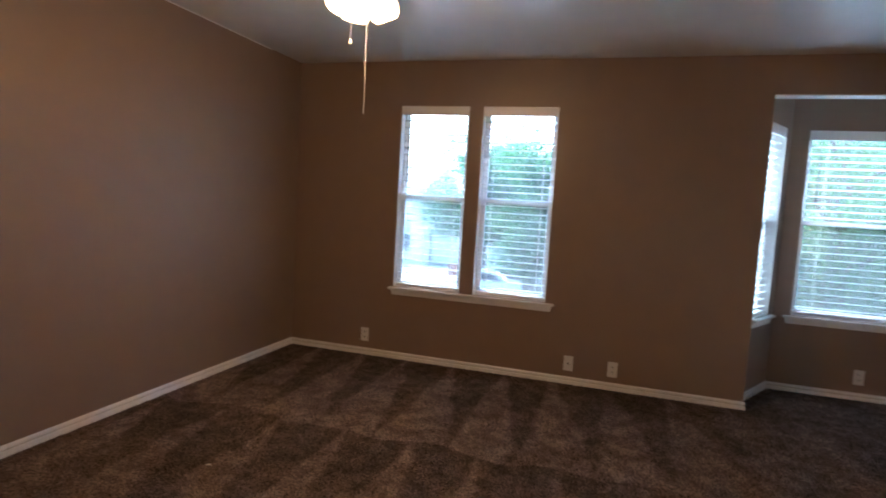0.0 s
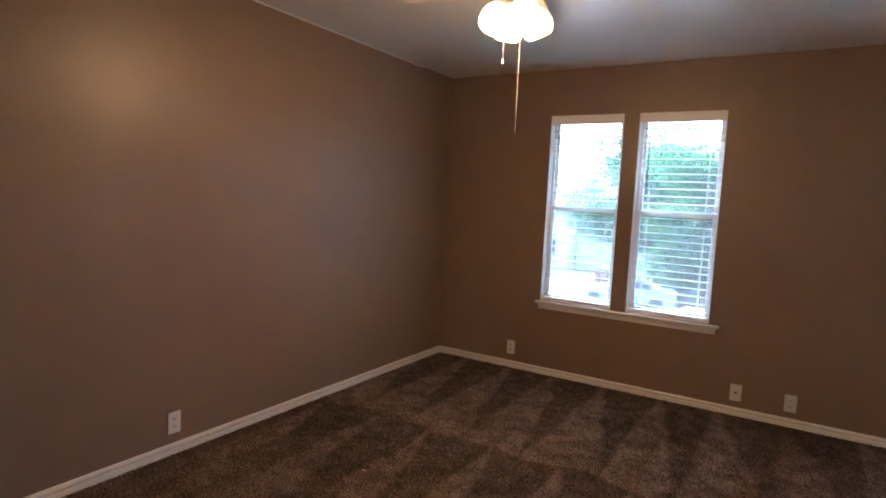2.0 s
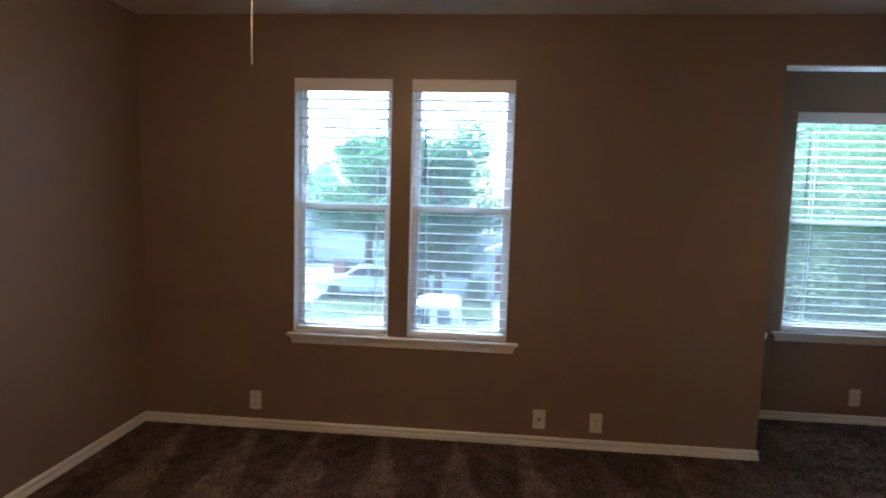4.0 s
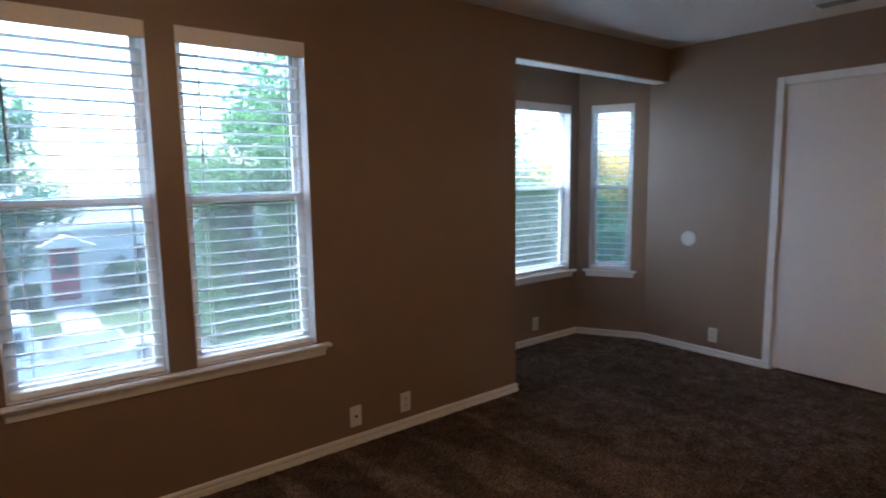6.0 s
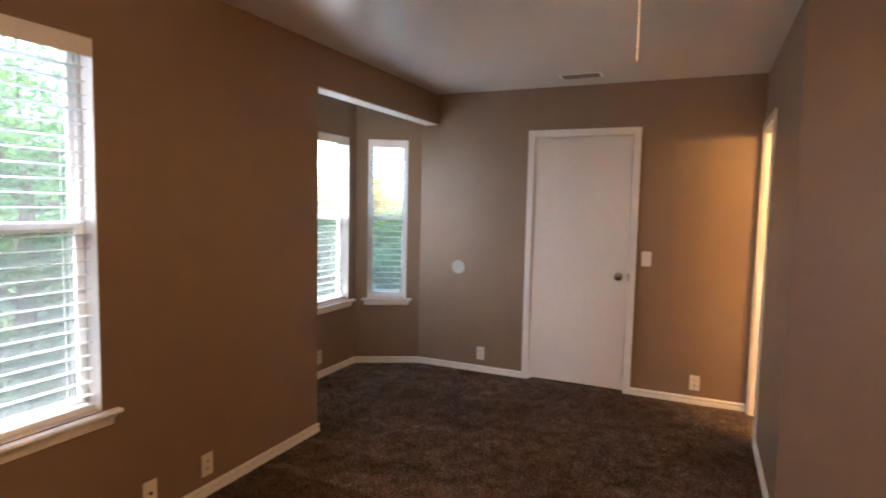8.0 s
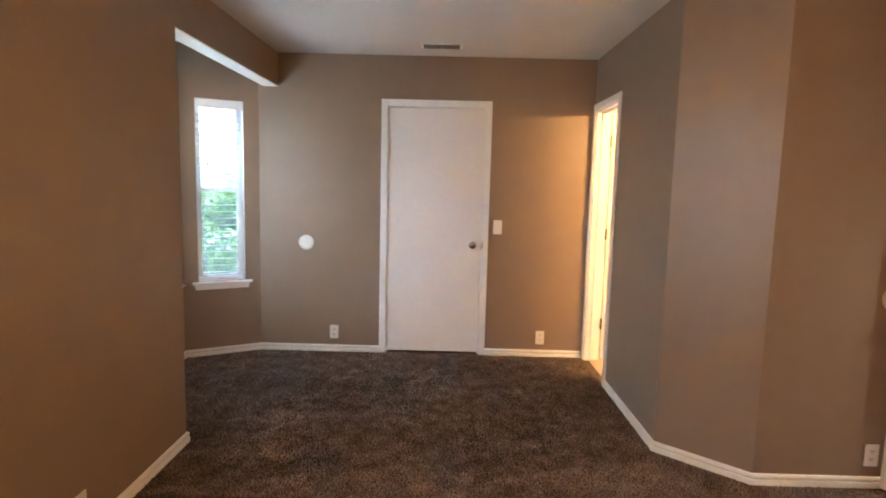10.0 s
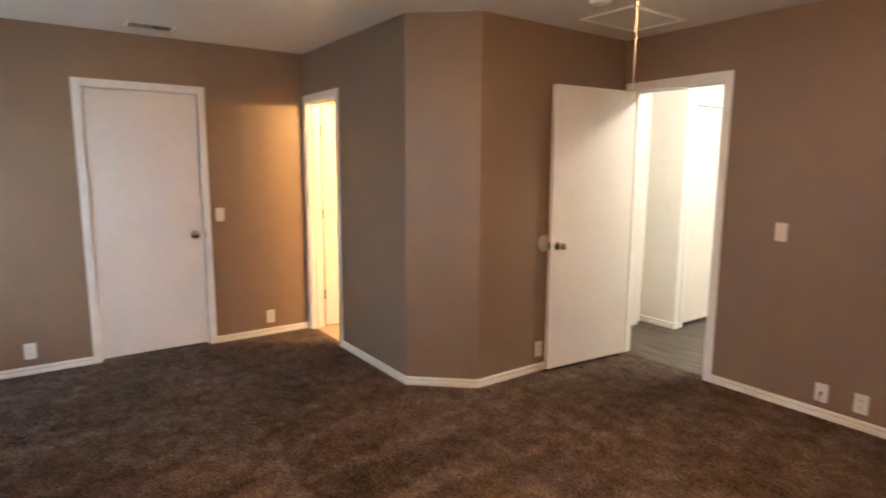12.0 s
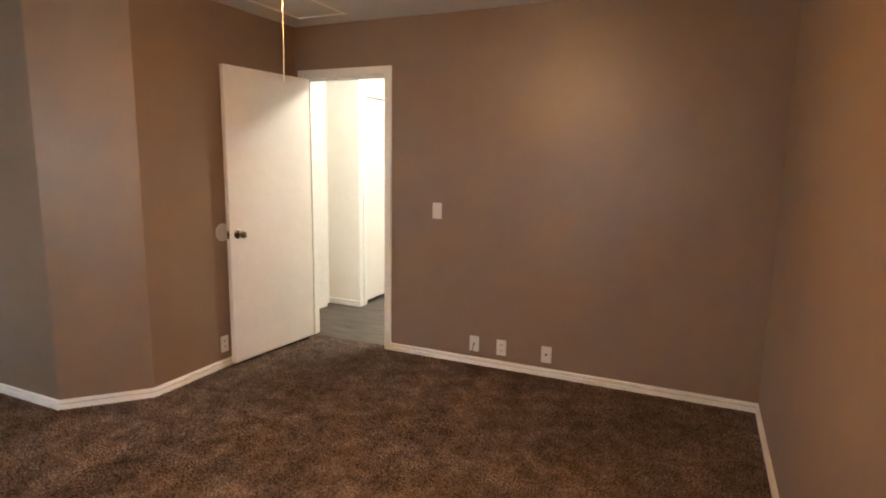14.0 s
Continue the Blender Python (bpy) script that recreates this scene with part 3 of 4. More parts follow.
def ceiling_fan():
    root = thing("ceiling_fan", Matrix.Translation(FAN), "white ceiling fan with lit glass shades and two pull chains", "ceiling fan")
    bm = bmesh.new()
    lathe(bm, [(0.0, 0), (0.085, 0.0), (0.085, -0.02), (0.1, -0.035), (0.125, -0.06), (0.125, -0.12), (0.1, -0.145), (0.06, -0.155), (0.06, -0.17), (0, -0.17)], 40)
    part("motor_housing", bm, BLADE, root, smooth=True)
    for k in range(5):
        a = 32 + 72 * k
        bm = bmesh.new()
        outline = [(0.2, -0.05), (0.3, -0.062), (0.6, -0.07), (0.645, -0.05), (0.66, 0.0), (0.645, 0.05), (0.6, 0.07), (0.3, 0.062), (0.2, 0.05)]
        up, low = [bm.verts.new((x, y, 0.003)) for x, y in outline], [bm.verts.new((x, y, -0.003)) for x, y in outline]
        bm.faces.new(up)
        bm.faces.new(low[::-1])
        for i in range(len(outline)):
            j = (i + 1) % len(outline)
            bm.faces.new((low[i], low[j], up[j], up[i]))
        bl = part("blade", bm, BLADE, root)
        bl.matrix_basis = pose(0, 0, -0.09, 0, 0, a) @ pose(0, 0, 0, 10, 0, 0)
        bm = bmesh.new()
        box(bm, 0.1, 0.26, -0.018, 0.018, -0.097, -0.0935, bevel=0.002)
        ar = part("blade_arm", bm, BLADE, root)
        ar.matrix_basis = pose(0, 0, 0, 0, 0, a)
    bm = bmesh.new()
    lathe(bm, [(0.0, -0.17), (0.055, -0.17), (0.06, -0.2), (0.05, -0.235), (0.02, -0.25), (0, -0.252)], 32)
    part("light_fitter", bm, BRASS, root, smooth=True)
    for k in range(4):
        a = 45 + 90 * k
        mm = pose(0, 0, -0.212, 0, 0, a) @ Matrix.Translation((0.055, 0, 0)) @ pose(0, 0, 0, 0, -24, 0)
        bm = bmesh.new()
        lathe(bm, [(0.018, 0.0), (0.024, -0.02), (0.024, -0.03)], 20, mm)
        part("socket", bm, BRASS, root, smooth=True)
        bm = bmesh.new()
        lathe(bm, [(0.024, -0.022), (0.042, -0.032), (0.058, -0.052), (0.067, -0.08), (0.068, -0.105), (0.061, -0.128), (0.05, -0.14), (0.048, -0.138), (0.058, -0.126), (0.065, -0.105), (0.064, -0.08), (0.055, -0.054), (0.04, -0.035), (0.022, -0.025)], 28, mm)
        sh = part("shade", bm, SHADE, root, "lit frosted glass tulip shade", smooth=True)
        sh.visible_shadow = False
        bm = bmesh.new()
        lathe(bm, [(0.0, -0.03), (0.012, -0.032), (0.02, -0.06), (0.026, -0.085), (0.018, -0.105), (0.0, -0.11)], 16, mm)
        bu = part("bulb", bm, BULB, root, smooth=True)
        bu.visible_shadow = False
    for nm, dx, dy, top, end, weight in (("long_pull_chain", 0.018, 0.014, -0.24, -0.755, 1), ("short_pull_chain", -0.05, -0.005, -0.24, -0.44, 0)):
        bm = bmesh.new()
        z = top
        while z > end:
            bmesh.ops.create_icosphere(bm, subdivisions=1, radius=0.0024 if weight and z < -0.52 else 0.0012, matrix=Matrix.Translation((dx, dy, z)))
            z -= 0.0058
        box(bm, dx - 0.0006, dx + 0.0006, dy - 0.0006, dy + 0.0006, end, top)
        ch = part(nm, bm, PLATE, root, "white beaded pull chain")
        if weight:
            continue
        bm = bmesh.new()
        lathe(bm, [(0.0, 0), (0.004, -0.003), (0.0055, -0.02), (0.0, -0.026)], 12, Matrix.Translation((dx, dy, end)))
        part("pull_knob", bm, PLATE, ch, smooth=True)
    return root


def glow(name, colour, strength):
    m = bpy.data.materials.new(name)
    m.use_nodes = True
    b = m.node_tree.nodes["Principled BSDF"]
    b.inputs["Base Color"].default_value = (0.9, 0.88, 0.84, 1)
    b.inputs["Emission Color"].default_value = (*colour, 1)
    b.inputs["Emission Strength"].default_value = strength
    return m


SHADE, BULB = glow("lit_frosted_glass", (1.0, 0.5, 0.19), 0.5), glow("lit_bulb", (1.0, 0.55, 0.24), 1.4)
ceiling_fan()

hatch = thing("attic_hatch", pose(2.92, -3.83, H), "white painted attic hatch panel with thin trim in the ceiling", "attic hatch")
boxed("panel", (-0.18, 0.18, -0.25, 0.25, -0.006, -0.001), CEIL, hatch)
for k, d in enumerate(((-0.205, 0.205, 0.252, 0.277), (-0.205, 0.205, -0.277, -0.252), (-0.205, -0.182, -0.2515, 0.2515), (0.182, 0.205, -0.2515, 0.2515))):
    boxed("trim", (*d, -0.012, -0.001), TRIM, hatch, bevel=0.002)

smoke = thing("smoke_detector", pose(2.75, -3.3, H), "round white smoke detector on the ceiling near the bedroom door", "smoke detector")
bm = bmesh.new()
lathe(bm, [(0.0, 0), (0.065, 0), (0.065, -0.012), (0.055, -0.03), (0.02, -0.036), (0, -0.036)], 32)
part("cover", bm, PLATE, smoke, smooth=True)

# ---- hall and bathroom beyond the doors ----
PLANK = material("grey_brown_vinyl_plank", (0.078, 0.062, 0.048), 0.5, vary=0.65, scale=5, bump=0.1, bump_scale=120, stain=0.15, stretch=(0.6, 6, 1))
slab("floor_hall", [(0.9, -7.6), (3.95, -7.6), (3.95, -4.392), (0.9, -4.392)], -0.2, -0.006, DARK, "dark bed under the hall planks", "floor")
slab("ceiling_hall", [(0.9, -7.6), (3.95, -7.6), (3.95, -4.467), (0.9, -4.467)], H, H + 0.15, CEIL, "white hall ceiling", "ceiling")
# unseen filler that closes the gap where vanity light reached the hall
wall("wall_hall_north", 3.91, S_Y - 0.001, 180, 0.548, H, 0.118, [], [CREAM, CREAM], "short unseen cream wall added to keep bathroom light out of the hall")
wall("wall_hall_east", 3.79, -4.467, -90, 0.87, H, 0.12, [], [CREAM, CREAM], "cream hall wall opposite the doorway")
wall("wall_hall_return", 3.91, -5.335, 180, 3.91 - 3.43, H, 0.12, [], [CREAM, CREAM], "narrow cream hall wall with a switch")
wall("wall_hall_side", 3.42, -5.337, -90, 2.2, H, 0.12, [(0.1, 0.91, 0, 2.063)], [CREAM, CREAM], "cream hall wall with a closed white door")
# unseen, added to keep daylight from leaking under the hall door
wall("wall_hall_light_stop", 3.545, -5.337, -90, 1.2, H, 0.12, [], [CREAM, CREAM], "unseen wall added to stop daylight behind the closed hall door")
wall("wall_hall_south", 3.6, -7.45, 180, 2.7, H, 0.12, [], [CREAM, CREAM], "plain cream wall closing the hall")
wall("wall_hall_west", 1.0, -7.57, 90, 3.1, H, 0.12, [], [CREAM, CREAM], "plain cream wall closing the hall")
MH = pose(3.42, -5.337, 0, 0, 0, -90)
d4 = casing(4, MH, 0.1, 0.91, 2.063, "closed white flush hall door in white trim", w=0.042)
leaf(d4, (0.1165, 0.004, 0.012), 0, 0.774, (), high=2.014, label="smooth white flush hall door leaf with a dark gap beneath")
structure(boxed("trim", (3.715, 3.789, -5.2, -4.47, 0, 2.12), TRIM, bevel=0.003), "deep white painted trim board in the hall", "trim")
baseboard([(3.79, -5.201), (3.79, -5.335), (3.42, -5.335), (3.42, -5.337 - 0.056)], z=0.0)
plate("switch", on(3.55, -5.335, 1.12, 180), "white switch on the cream hall wall")
slab("floor_bathroom", [(3.9, -4.99), (5.385, -4.99), (5.385, -2.602), (3.9, -2.602)], 0.0, 0.006, TILE, "tan bathroom floor", "floor")
slab("ceiling_bathroom", [(3.3, -5.2), (5.5, -5.2), (5.5, -4.467), (3.3, -4.467)], H, H + 0.15, CEIL, "white bathroom ceiling", "ceiling")
wall("wall_bathroom_south", 5.5, -5.0, 180, 1.59, H, 0.12, [], [CREAM, CREAM], "plain cream bathroom wall")

# carpet pile
def pile():
    rng = np.random.RandomState(11)
    step = 0.0105
    gx, gy = np.meshgrid(np.arange(0.004, 5.39, step), np.arange(-4.396, 0.69, step * 0.87))
    gx[::2] += step / 2
    x, y = gx.ravel(), gy.ravel()
    x, y = x + rng.uniform(-0.004, 0.004, x.size), y + rng.uniform(-0.004, 0.004, x.size)
    room = (x > 0.012) & (x < E_X - 0.012) & (y > S_Y + 0.012) & (y < -0.012) & ~((x > P_X - 0.012) & (y < -2.93)) & ~((y < B_Y + 0.012) & (x > 3.69))
    room &= ~((x > P_X - 0.012) & (y < -2.93 + (x - P_X) * (0.365 / 0.33) + 0.016) & (y < B_Y))
    bay = (y >= -0.012) & (x > 3.653) & (x < E_X - 0.012) & (y < 0.663) & (y < 0.16 + (x - 3.64) * (0.515 / 0.285) - 0.03) & (y < 0.16 + (E_X - x) * (0.515 / 0.29) - 0.03)
    door = (y <= S_Y + 0.012) & (x > 2.57) & (x < 3.26)
    keep = room | bay | door
    x, y = x[keep], y[keep]
    n = x.size
    turn, r = rng.uniform(0, 2 * math.pi, n), rng.uniform(0.004, 0.0062, n)
    v = np.empty((n, 4, 3), dtype=np.float32)
    for k in range(3):
        a = turn + k * 2 * math.pi / 3
        v[:, k] = np.stack([x + r * np.cos(a), y + r * np.sin(a), np.full(n, -0.001)], 1)
    v[:, 3] = np.stack([x + rng.normal(0, 0.0034, n), y + rng.normal(0, 0.0034, n), rng.uniform(0.005, 0.0105, n)], 1)
    base = np.arange(n)[:, None, None] * 4
    tri = (base + np.array([[0, 1, 3], [1, 2, 3], [2, 0, 3]])[None]).reshape(-1)
    me = bpy.data.meshes.new("carpet_pile")
    me.vertices.add(n * 4)
    me.vertices.foreach_set("co", v.reshape(-1))
    me.loops.add(tri.size)
    me.loops.foreach_set("vertex_index", tri.astype(np.int32))
    me.polygons.add(tri.size // 3)
    me.polygons.foreach_set("loop_start", np.arange(0, tri.size, 3, dtype=np.int32))
    me.update(calc_edges=True)
    me.materials.append(CARPET)
    me.shade_smooth()
    tagged(new("carpet_pile", me), "dark brown twisted pile tufts of the bedroom carpet", kind="stuff")


pile()

scrap = thing("paper_scrap", pose(0.93, -2.19, 0.012, 0, 0, 30), "tiny curled white paper scrap on the brown carpet", "paper scrap")
bm = bmesh.new()
prev = None
for k in range(7):
    a = math.pi * k / 7
    pair = [bm.verts.new((0.011 * math.cos(a), 0.004 * w, 0.002 + 0.006 * math.sin(a))) for w in (-1, 1)]
    if prev:
        bm.faces.new((prev[0], prev[1], pair[1], pair[0]))
    prev = pair
part("paper", bm, PLATE, scrap)

# the dark closet behind the closed door
slab("floor_closet", [(5.387, -2.0), (6.4, -2.0), (6.4, -0.5), (5.387, -0.5)], -0.2, -0.001, DARK, "dark closet floor", "floor")
slab("ceiling_closet", [(5.502, -2.1), (6.5, -2.1), (6.5, -0.4), (5.502, -0.4)], H, H + 0.15, CEIL, "closet ceiling", "ceiling")
wall("wall_closet_east", 6.3, -0.4, -90, 1.7, H, 0.12, [], [CREAM, CREAM], "plain wall closing the closet")
wall("wall_closet_north", 5.507, -0.5, 0, 0.79, H, 0.12, [], [CREAM, CREAM], "plain wall closing the closet")
wall("wall_closet_south", 6.297, -2.0, 180, 0.79, H, 0.12, [], [CREAM, CREAM], "plain wall closing the closet")

# hall planks
first = None
for i in range(12):
    y = -4.394 - 0.152 * i * 1.0
    for k in range(4):
        x0 = 0.95 + k * 1.2 - (i * 0.47) % 1.2
        x1 = min(x0 + 1.198, 3.94)
        x0 = max(x0, 0.92)
        if x1 - x0 < 0.05:
            continue
        bm = bmesh.new()
        box(bm, x0, x1, y - 0.1505, y, -0.0055, -0.0015)
        tagged(part("plank", bm, PLANK, bpy.data.objects["floor_hall"]))

# ---- outdoors ----
GZ = -3.3
GRASS = material("lawn_grass", (0.075, 0.11, 0.035), 0.9, vary=0.3, scale=4, stain=0.25)
ASPHALT = material("worn_asphalt", (0.07, 0.07, 0.068), 0.85, vary=0.2, scale=30, stain=0.2)
CONCRETE = material("pale_concrete", (0.5, 0.48, 0.44), 0.8, vary=0.08, scale=12, stain=0.12)
HOUSEW = material("white_house_siding", (0.8, 0.79, 0.75), 0.6, vary=0.03, scale=6)
SHINGLE = material("grey_roof_shingle", (0.3, 0.29, 0.28), 0.85, vary=0.25, scale=12)
REDP = material("red_door_paint", (0.3, 0.02, 0.05), 0.4)
BRICK = material("red_brick", (0.32, 0.13, 0.09), 0.8, vary=0.25, scale=10)
CARW = material("white_car_paint", (0.8, 0.8, 0.8), 0.2)
CARD = material("dark_grey_car_paint", (0.06, 0.065, 0.075), 0.25)
CARGLASS = material("tinted_car_glass", (0.03, 0.045, 0.06), 0.08)
DARKC = material("wheel_arch_shade", (0.02, 0.02, 0.022), 0.8)
TYRE = material("tyre_rubber", (0.03, 0.03, 0.03), 0.8)
RIM = material("alloy_rim", (0.5, 0.5, 0.5), 0.35, metal=1.0)
BARK = material("tree_bark", (0.13, 0.09, 0.06), 0.9, vary=0.3, scale=14, bump=0.8, bump_scale=30)
FENCEM = material("weathered_fence_board", (0.24, 0.2, 0.16), 0.8, vary=0.2, scale=8)


def foliage(name, a, b):
    m = bpy.data.materials.new(name)
    m.use_nodes = True
    n, l = m.node_tree.nodes, m.node_tree.links
    bs = n["Principled BSDF"]
    geo, ramp = n.new("ShaderNodeNewGeometry"), n.new("ShaderNodeValToRGB")
    ramp.color_ramp.elements[0].color, ramp.color_ramp.elements[1].color = (*a, 1), (*b, 1)
    l.new(geo.outputs["Random Per Island"], ramp.inputs[0])
    l.new(ramp.outputs[0], bs.inputs["Base Color"])
    bs.inputs["Roughness"].default_value = 0.6
    through_leaf, mix, bright = n.new("ShaderNodeBsdfTranslucent"), n.new("ShaderNodeMixShader"), n.new("ShaderNodeMix")
    bright.data_type, bright.blend_type = "RGBA", "MULTIPLY"
    bright.inputs[0].default_value, bright.inputs[7].default_value = 1.0, (1.5, 1.75, 0.95, 1)
    l.new(ramp.outputs[0], bright.inputs[6])
    l.new(bright.outputs[2], through_leaf.inputs["Color"])
    mix.inputs[0].default_value = 0.4
    l.new(bs.outputs[0], mix.inputs[1])
    l.new(through_leaf.outputs[0], mix.inputs[2])
    l.new(mix.outputs[0], n["Material Output"].inputs["Surface"])
    return m


GREEN = foliage("green_leaves", (0.045, 0.09, 0.032), (0.1, 0.165, 0.055))
DEEP = foliage("deep_green_leaves", (0.045, 0.095, 0.055), (0.09, 0.16, 0.085))
ORANGE = foliage("orange_autumn_leaves", (0.36, 0.19, 0.05), (0.45, 0.33, 0.1))

structure(boxed("ground", (-500, 500, -500, 500, GZ - 0.2, GZ), GRASS), "green lawn and yards reaching the horizon", "ground")
structure(boxed("road", (-120, 120, 8.6, 15.2, GZ + 0.001, GZ + 0.02), ASPHALT), "grey asphalt street in front of the house", "road")
structure(boxed("driveway", (-13, -5.8, 15.6, 34.2, GZ + 0.001, GZ + 0.05), CONCRETE), "pale concrete driveway of the white house", "driveway")
structure(boxed("pavement", (-120, 120, 15.2, 16.6, GZ + 0.001, GZ + 0.14), CONCRETE), "pale concrete pavement along the street", "pavement")
structure(boxed("pavement", (2.2, 3.3, 16.61, 22.55, GZ + 0.001, GZ + 0.05), CONCRETE), "pale concrete front walk of the white house", "pavement")
structure(boxed("pavement", (-120, 120, 7.2, 8.6, GZ + 0.001, GZ + 0.14), CONCRETE), "pale concrete pavement near the house", "pavement")


def tree(name, x, y, height, radius, leaves, leafmat, seed, label, low=0.3, size=0.13):
    rnd = random.Random(seed)
    root = thing(name, pose(x, y, GZ), label, name, name + "s outside the windows")
    cu = bpy.data.curves.new("trunk", "CURVE")
    cu.dimensions, cu.bevel_depth, cu.bevel_resolution = "3D", 1.0, 2
    cu.materials.append(BARK)

    def branch(points, radii):
        sp = cu.splines.new("POLY")
        sp.points.add(len(points) - 1)
        for q, c, r in zip(sp.points, points, radii):
            q.co, q.radius = (*c, 1), r

    r0 = 0.03 * height
    branch([(0, 0, -0.1), (0.05, 0.02, height * 0.3), (0.12, -0.05, height * 0.6), (0.1, 0.05, height * 0.9)], [r0, r0 * 0.8, r0 * 0.5, r0 * 0.12])
    tips = []
    for k in range(22):
        a, h = rnd.uniform(0, 2 * math.pi), rnd.uniform(low, 0.85) * height
        f = 1 - abs(h / height - 0.55) * 0.9
        out = radius * f * rnd.uniform(0.55, 0.95)
        rise = rnd.uniform(0.05, 0.22) * height
        p0 = Vector((0.06, 0, h))
        p1 = p0 + Vector((math.cos(a) * out * 0.5, math.sin(a) * out * 0.5, rise * 0.4))
        p2 = p0 + Vector((math.cos(a) * out, math.sin(a) * out, rise))
        branch([p0, p1, p2], [r0 * 0.35, r0 * 0.2, r0 * 0.06])
        tips += [(p1, 0.7), (p2, 1.0)]
    tips += [(Vector((rnd.uniform(-0.3, 0.3), rnd.uniform(-0.3, 0.3), height * 0.95)), 0.8), (Vector((0.1, 0, height * 0.85)), 1.0)]
    tr = new("trunk", cu)
    tr.parent = root
    npr = np.random.RandomState(seed)
    idx = npr.randint(0, len(tips), leaves)
    centres = np.array([tuple(t[0]) for t in tips])[idx]
    spread = np.array([t[1] for t in tips])[idx][:, None] * radius * 0.4
    d = npr.normal(size=(leaves, 3))
    d /= np.linalg.norm(d, axis=1)[:, None]
    pos = centres + d * spread * npr.uniform(0.2, 1.0, (leaves, 1)) ** 0.6 * (1, 1, 0.75)
    u = npr.normal(size=(leaves, 3))
    u /= np.linalg.norm(u, axis=1)[:, None]
    w = np.cross(u, npr.normal(size=(leaves, 3)))
    w /= np.linalg.norm(w, axis=1)[:, None]
    s1, s2 = size * npr.uniform(0.6, 1.3, (leaves, 1)), size * 0.5 * npr.uniform(0.6, 1.3, (leaves, 1))
    v = np.stack([pos - u * s1, pos + w * s2, pos + u * s1, pos - w * s2], 1).reshape(-1, 3)
    me = bpy.data.meshes.new("crown")
    me.from_pydata(v.tolist(), [], [(4 * i, 4 * i + 1, 4 * i + 2, 4 * i + 3) for i in range(leaves)])
    me.materials.append(leafmat)
    cr = new("crown", me)
    cr.parent = root


tree("tree", 0.05, 18.0, 6.5, 2.5, 42000, DEEP, 3, "dark green leafy tree behind the parked pickup", low=0.28, size=0.075)
tree("tree", -4.4, 26, 7.8, 3.5, 30000, DEEP, 4, "dark green leafy tree across the street", size=0.1)
tree("tree", -9.5, 48, 8.6, 4.2, 8000, GREEN, 5, "green tree behind the white house", size=0.2)
tree("tree", 6.7, 8.7, 7.4, 3.0, 32000, GREEN, 6, "full bright green tree near the paired windows", low=0.08, size=0.05)
tree("tree", 4.9, 9.2, 6.0, 1.8, 32000, GREEN, 13, "small bright green tree beside the taller tree", low=0.06, size=0.05)
tree("tree", 11.8, 10.2, 8.6, 3.2, 46000, GREEN, 7, "tall bright green tree near the bay", low=0.08, size=0.07)
tree("tree", 9.6, 15.5, 8.8, 3.0, 8000, DEEP, 8, "dark green tree beyond the bay", low=0.1)
tree("tree", 16.0, 9.6, 4.2, 2.6, 14000, GREEN, 9, "low green tree at the side of the yard", low=0.05, size=0.1)
tree("tree", 21.6, 14.2, 6.0, 2.4, 14000, ORANGE, 10, "orange and yellow autumn tree beyond the bay", low=0.3, size=0.11)
tree("tree", 28.2, 15.0, 6.2, 2.6, 11000, ORANGE, 14, "second orange and yellow autumn tree farther off", low=0.3, size=0.13)
tree("tree", 25.5, 11.4, 4.1, 3.2, 9000, GREEN, 11, "low green tree beside the autumn tree", low=0.1, size=0.13)
tree("tree", 18.0, 5.0, 4.7, 2.4, 12000, GREEN, 15, "low green tree beside the neighbouring yard", low=0.05, size=0.1)
tree("tree", 21.5, 1.8, 4.9, 2.6, 10000, GREEN, 16, "low green tree farther along the yard", low=0.05, size=0.12)
tree("tree", 14, 27, 7.0, 4.0, 6000, DEEP, 12, "distant dark green tree", low=0.1, size=0.2)


for i, (x, y, h, r, mat) in enumerate(((5.2, 7.2, 2.4, 1.2, GREEN), (6.9, 7.9, 2.6, 1.5, DEEP), (9.6, 8.4, 2.7, 1.6, GREEN), (12.9, 8.2, 3.2, 1.7, GREEN), (15.4, 7.0, 3.4, 1.8, DEEP), (6.0, 11.5, 2.6, 1.6, DEEP), (4.8, 22.8, 1.5, 1.0, DEEP), (1.35, 22.9, 1.0, 0.55, DEEP), (7.7, 22.7, 1.0, 0.8, GREEN))):
    tree("shrub", x, y, h, r, 6500, mat, 30 + i, "dense leafy shrub with many small leaves in the yard", low=0.02, size=0.075)


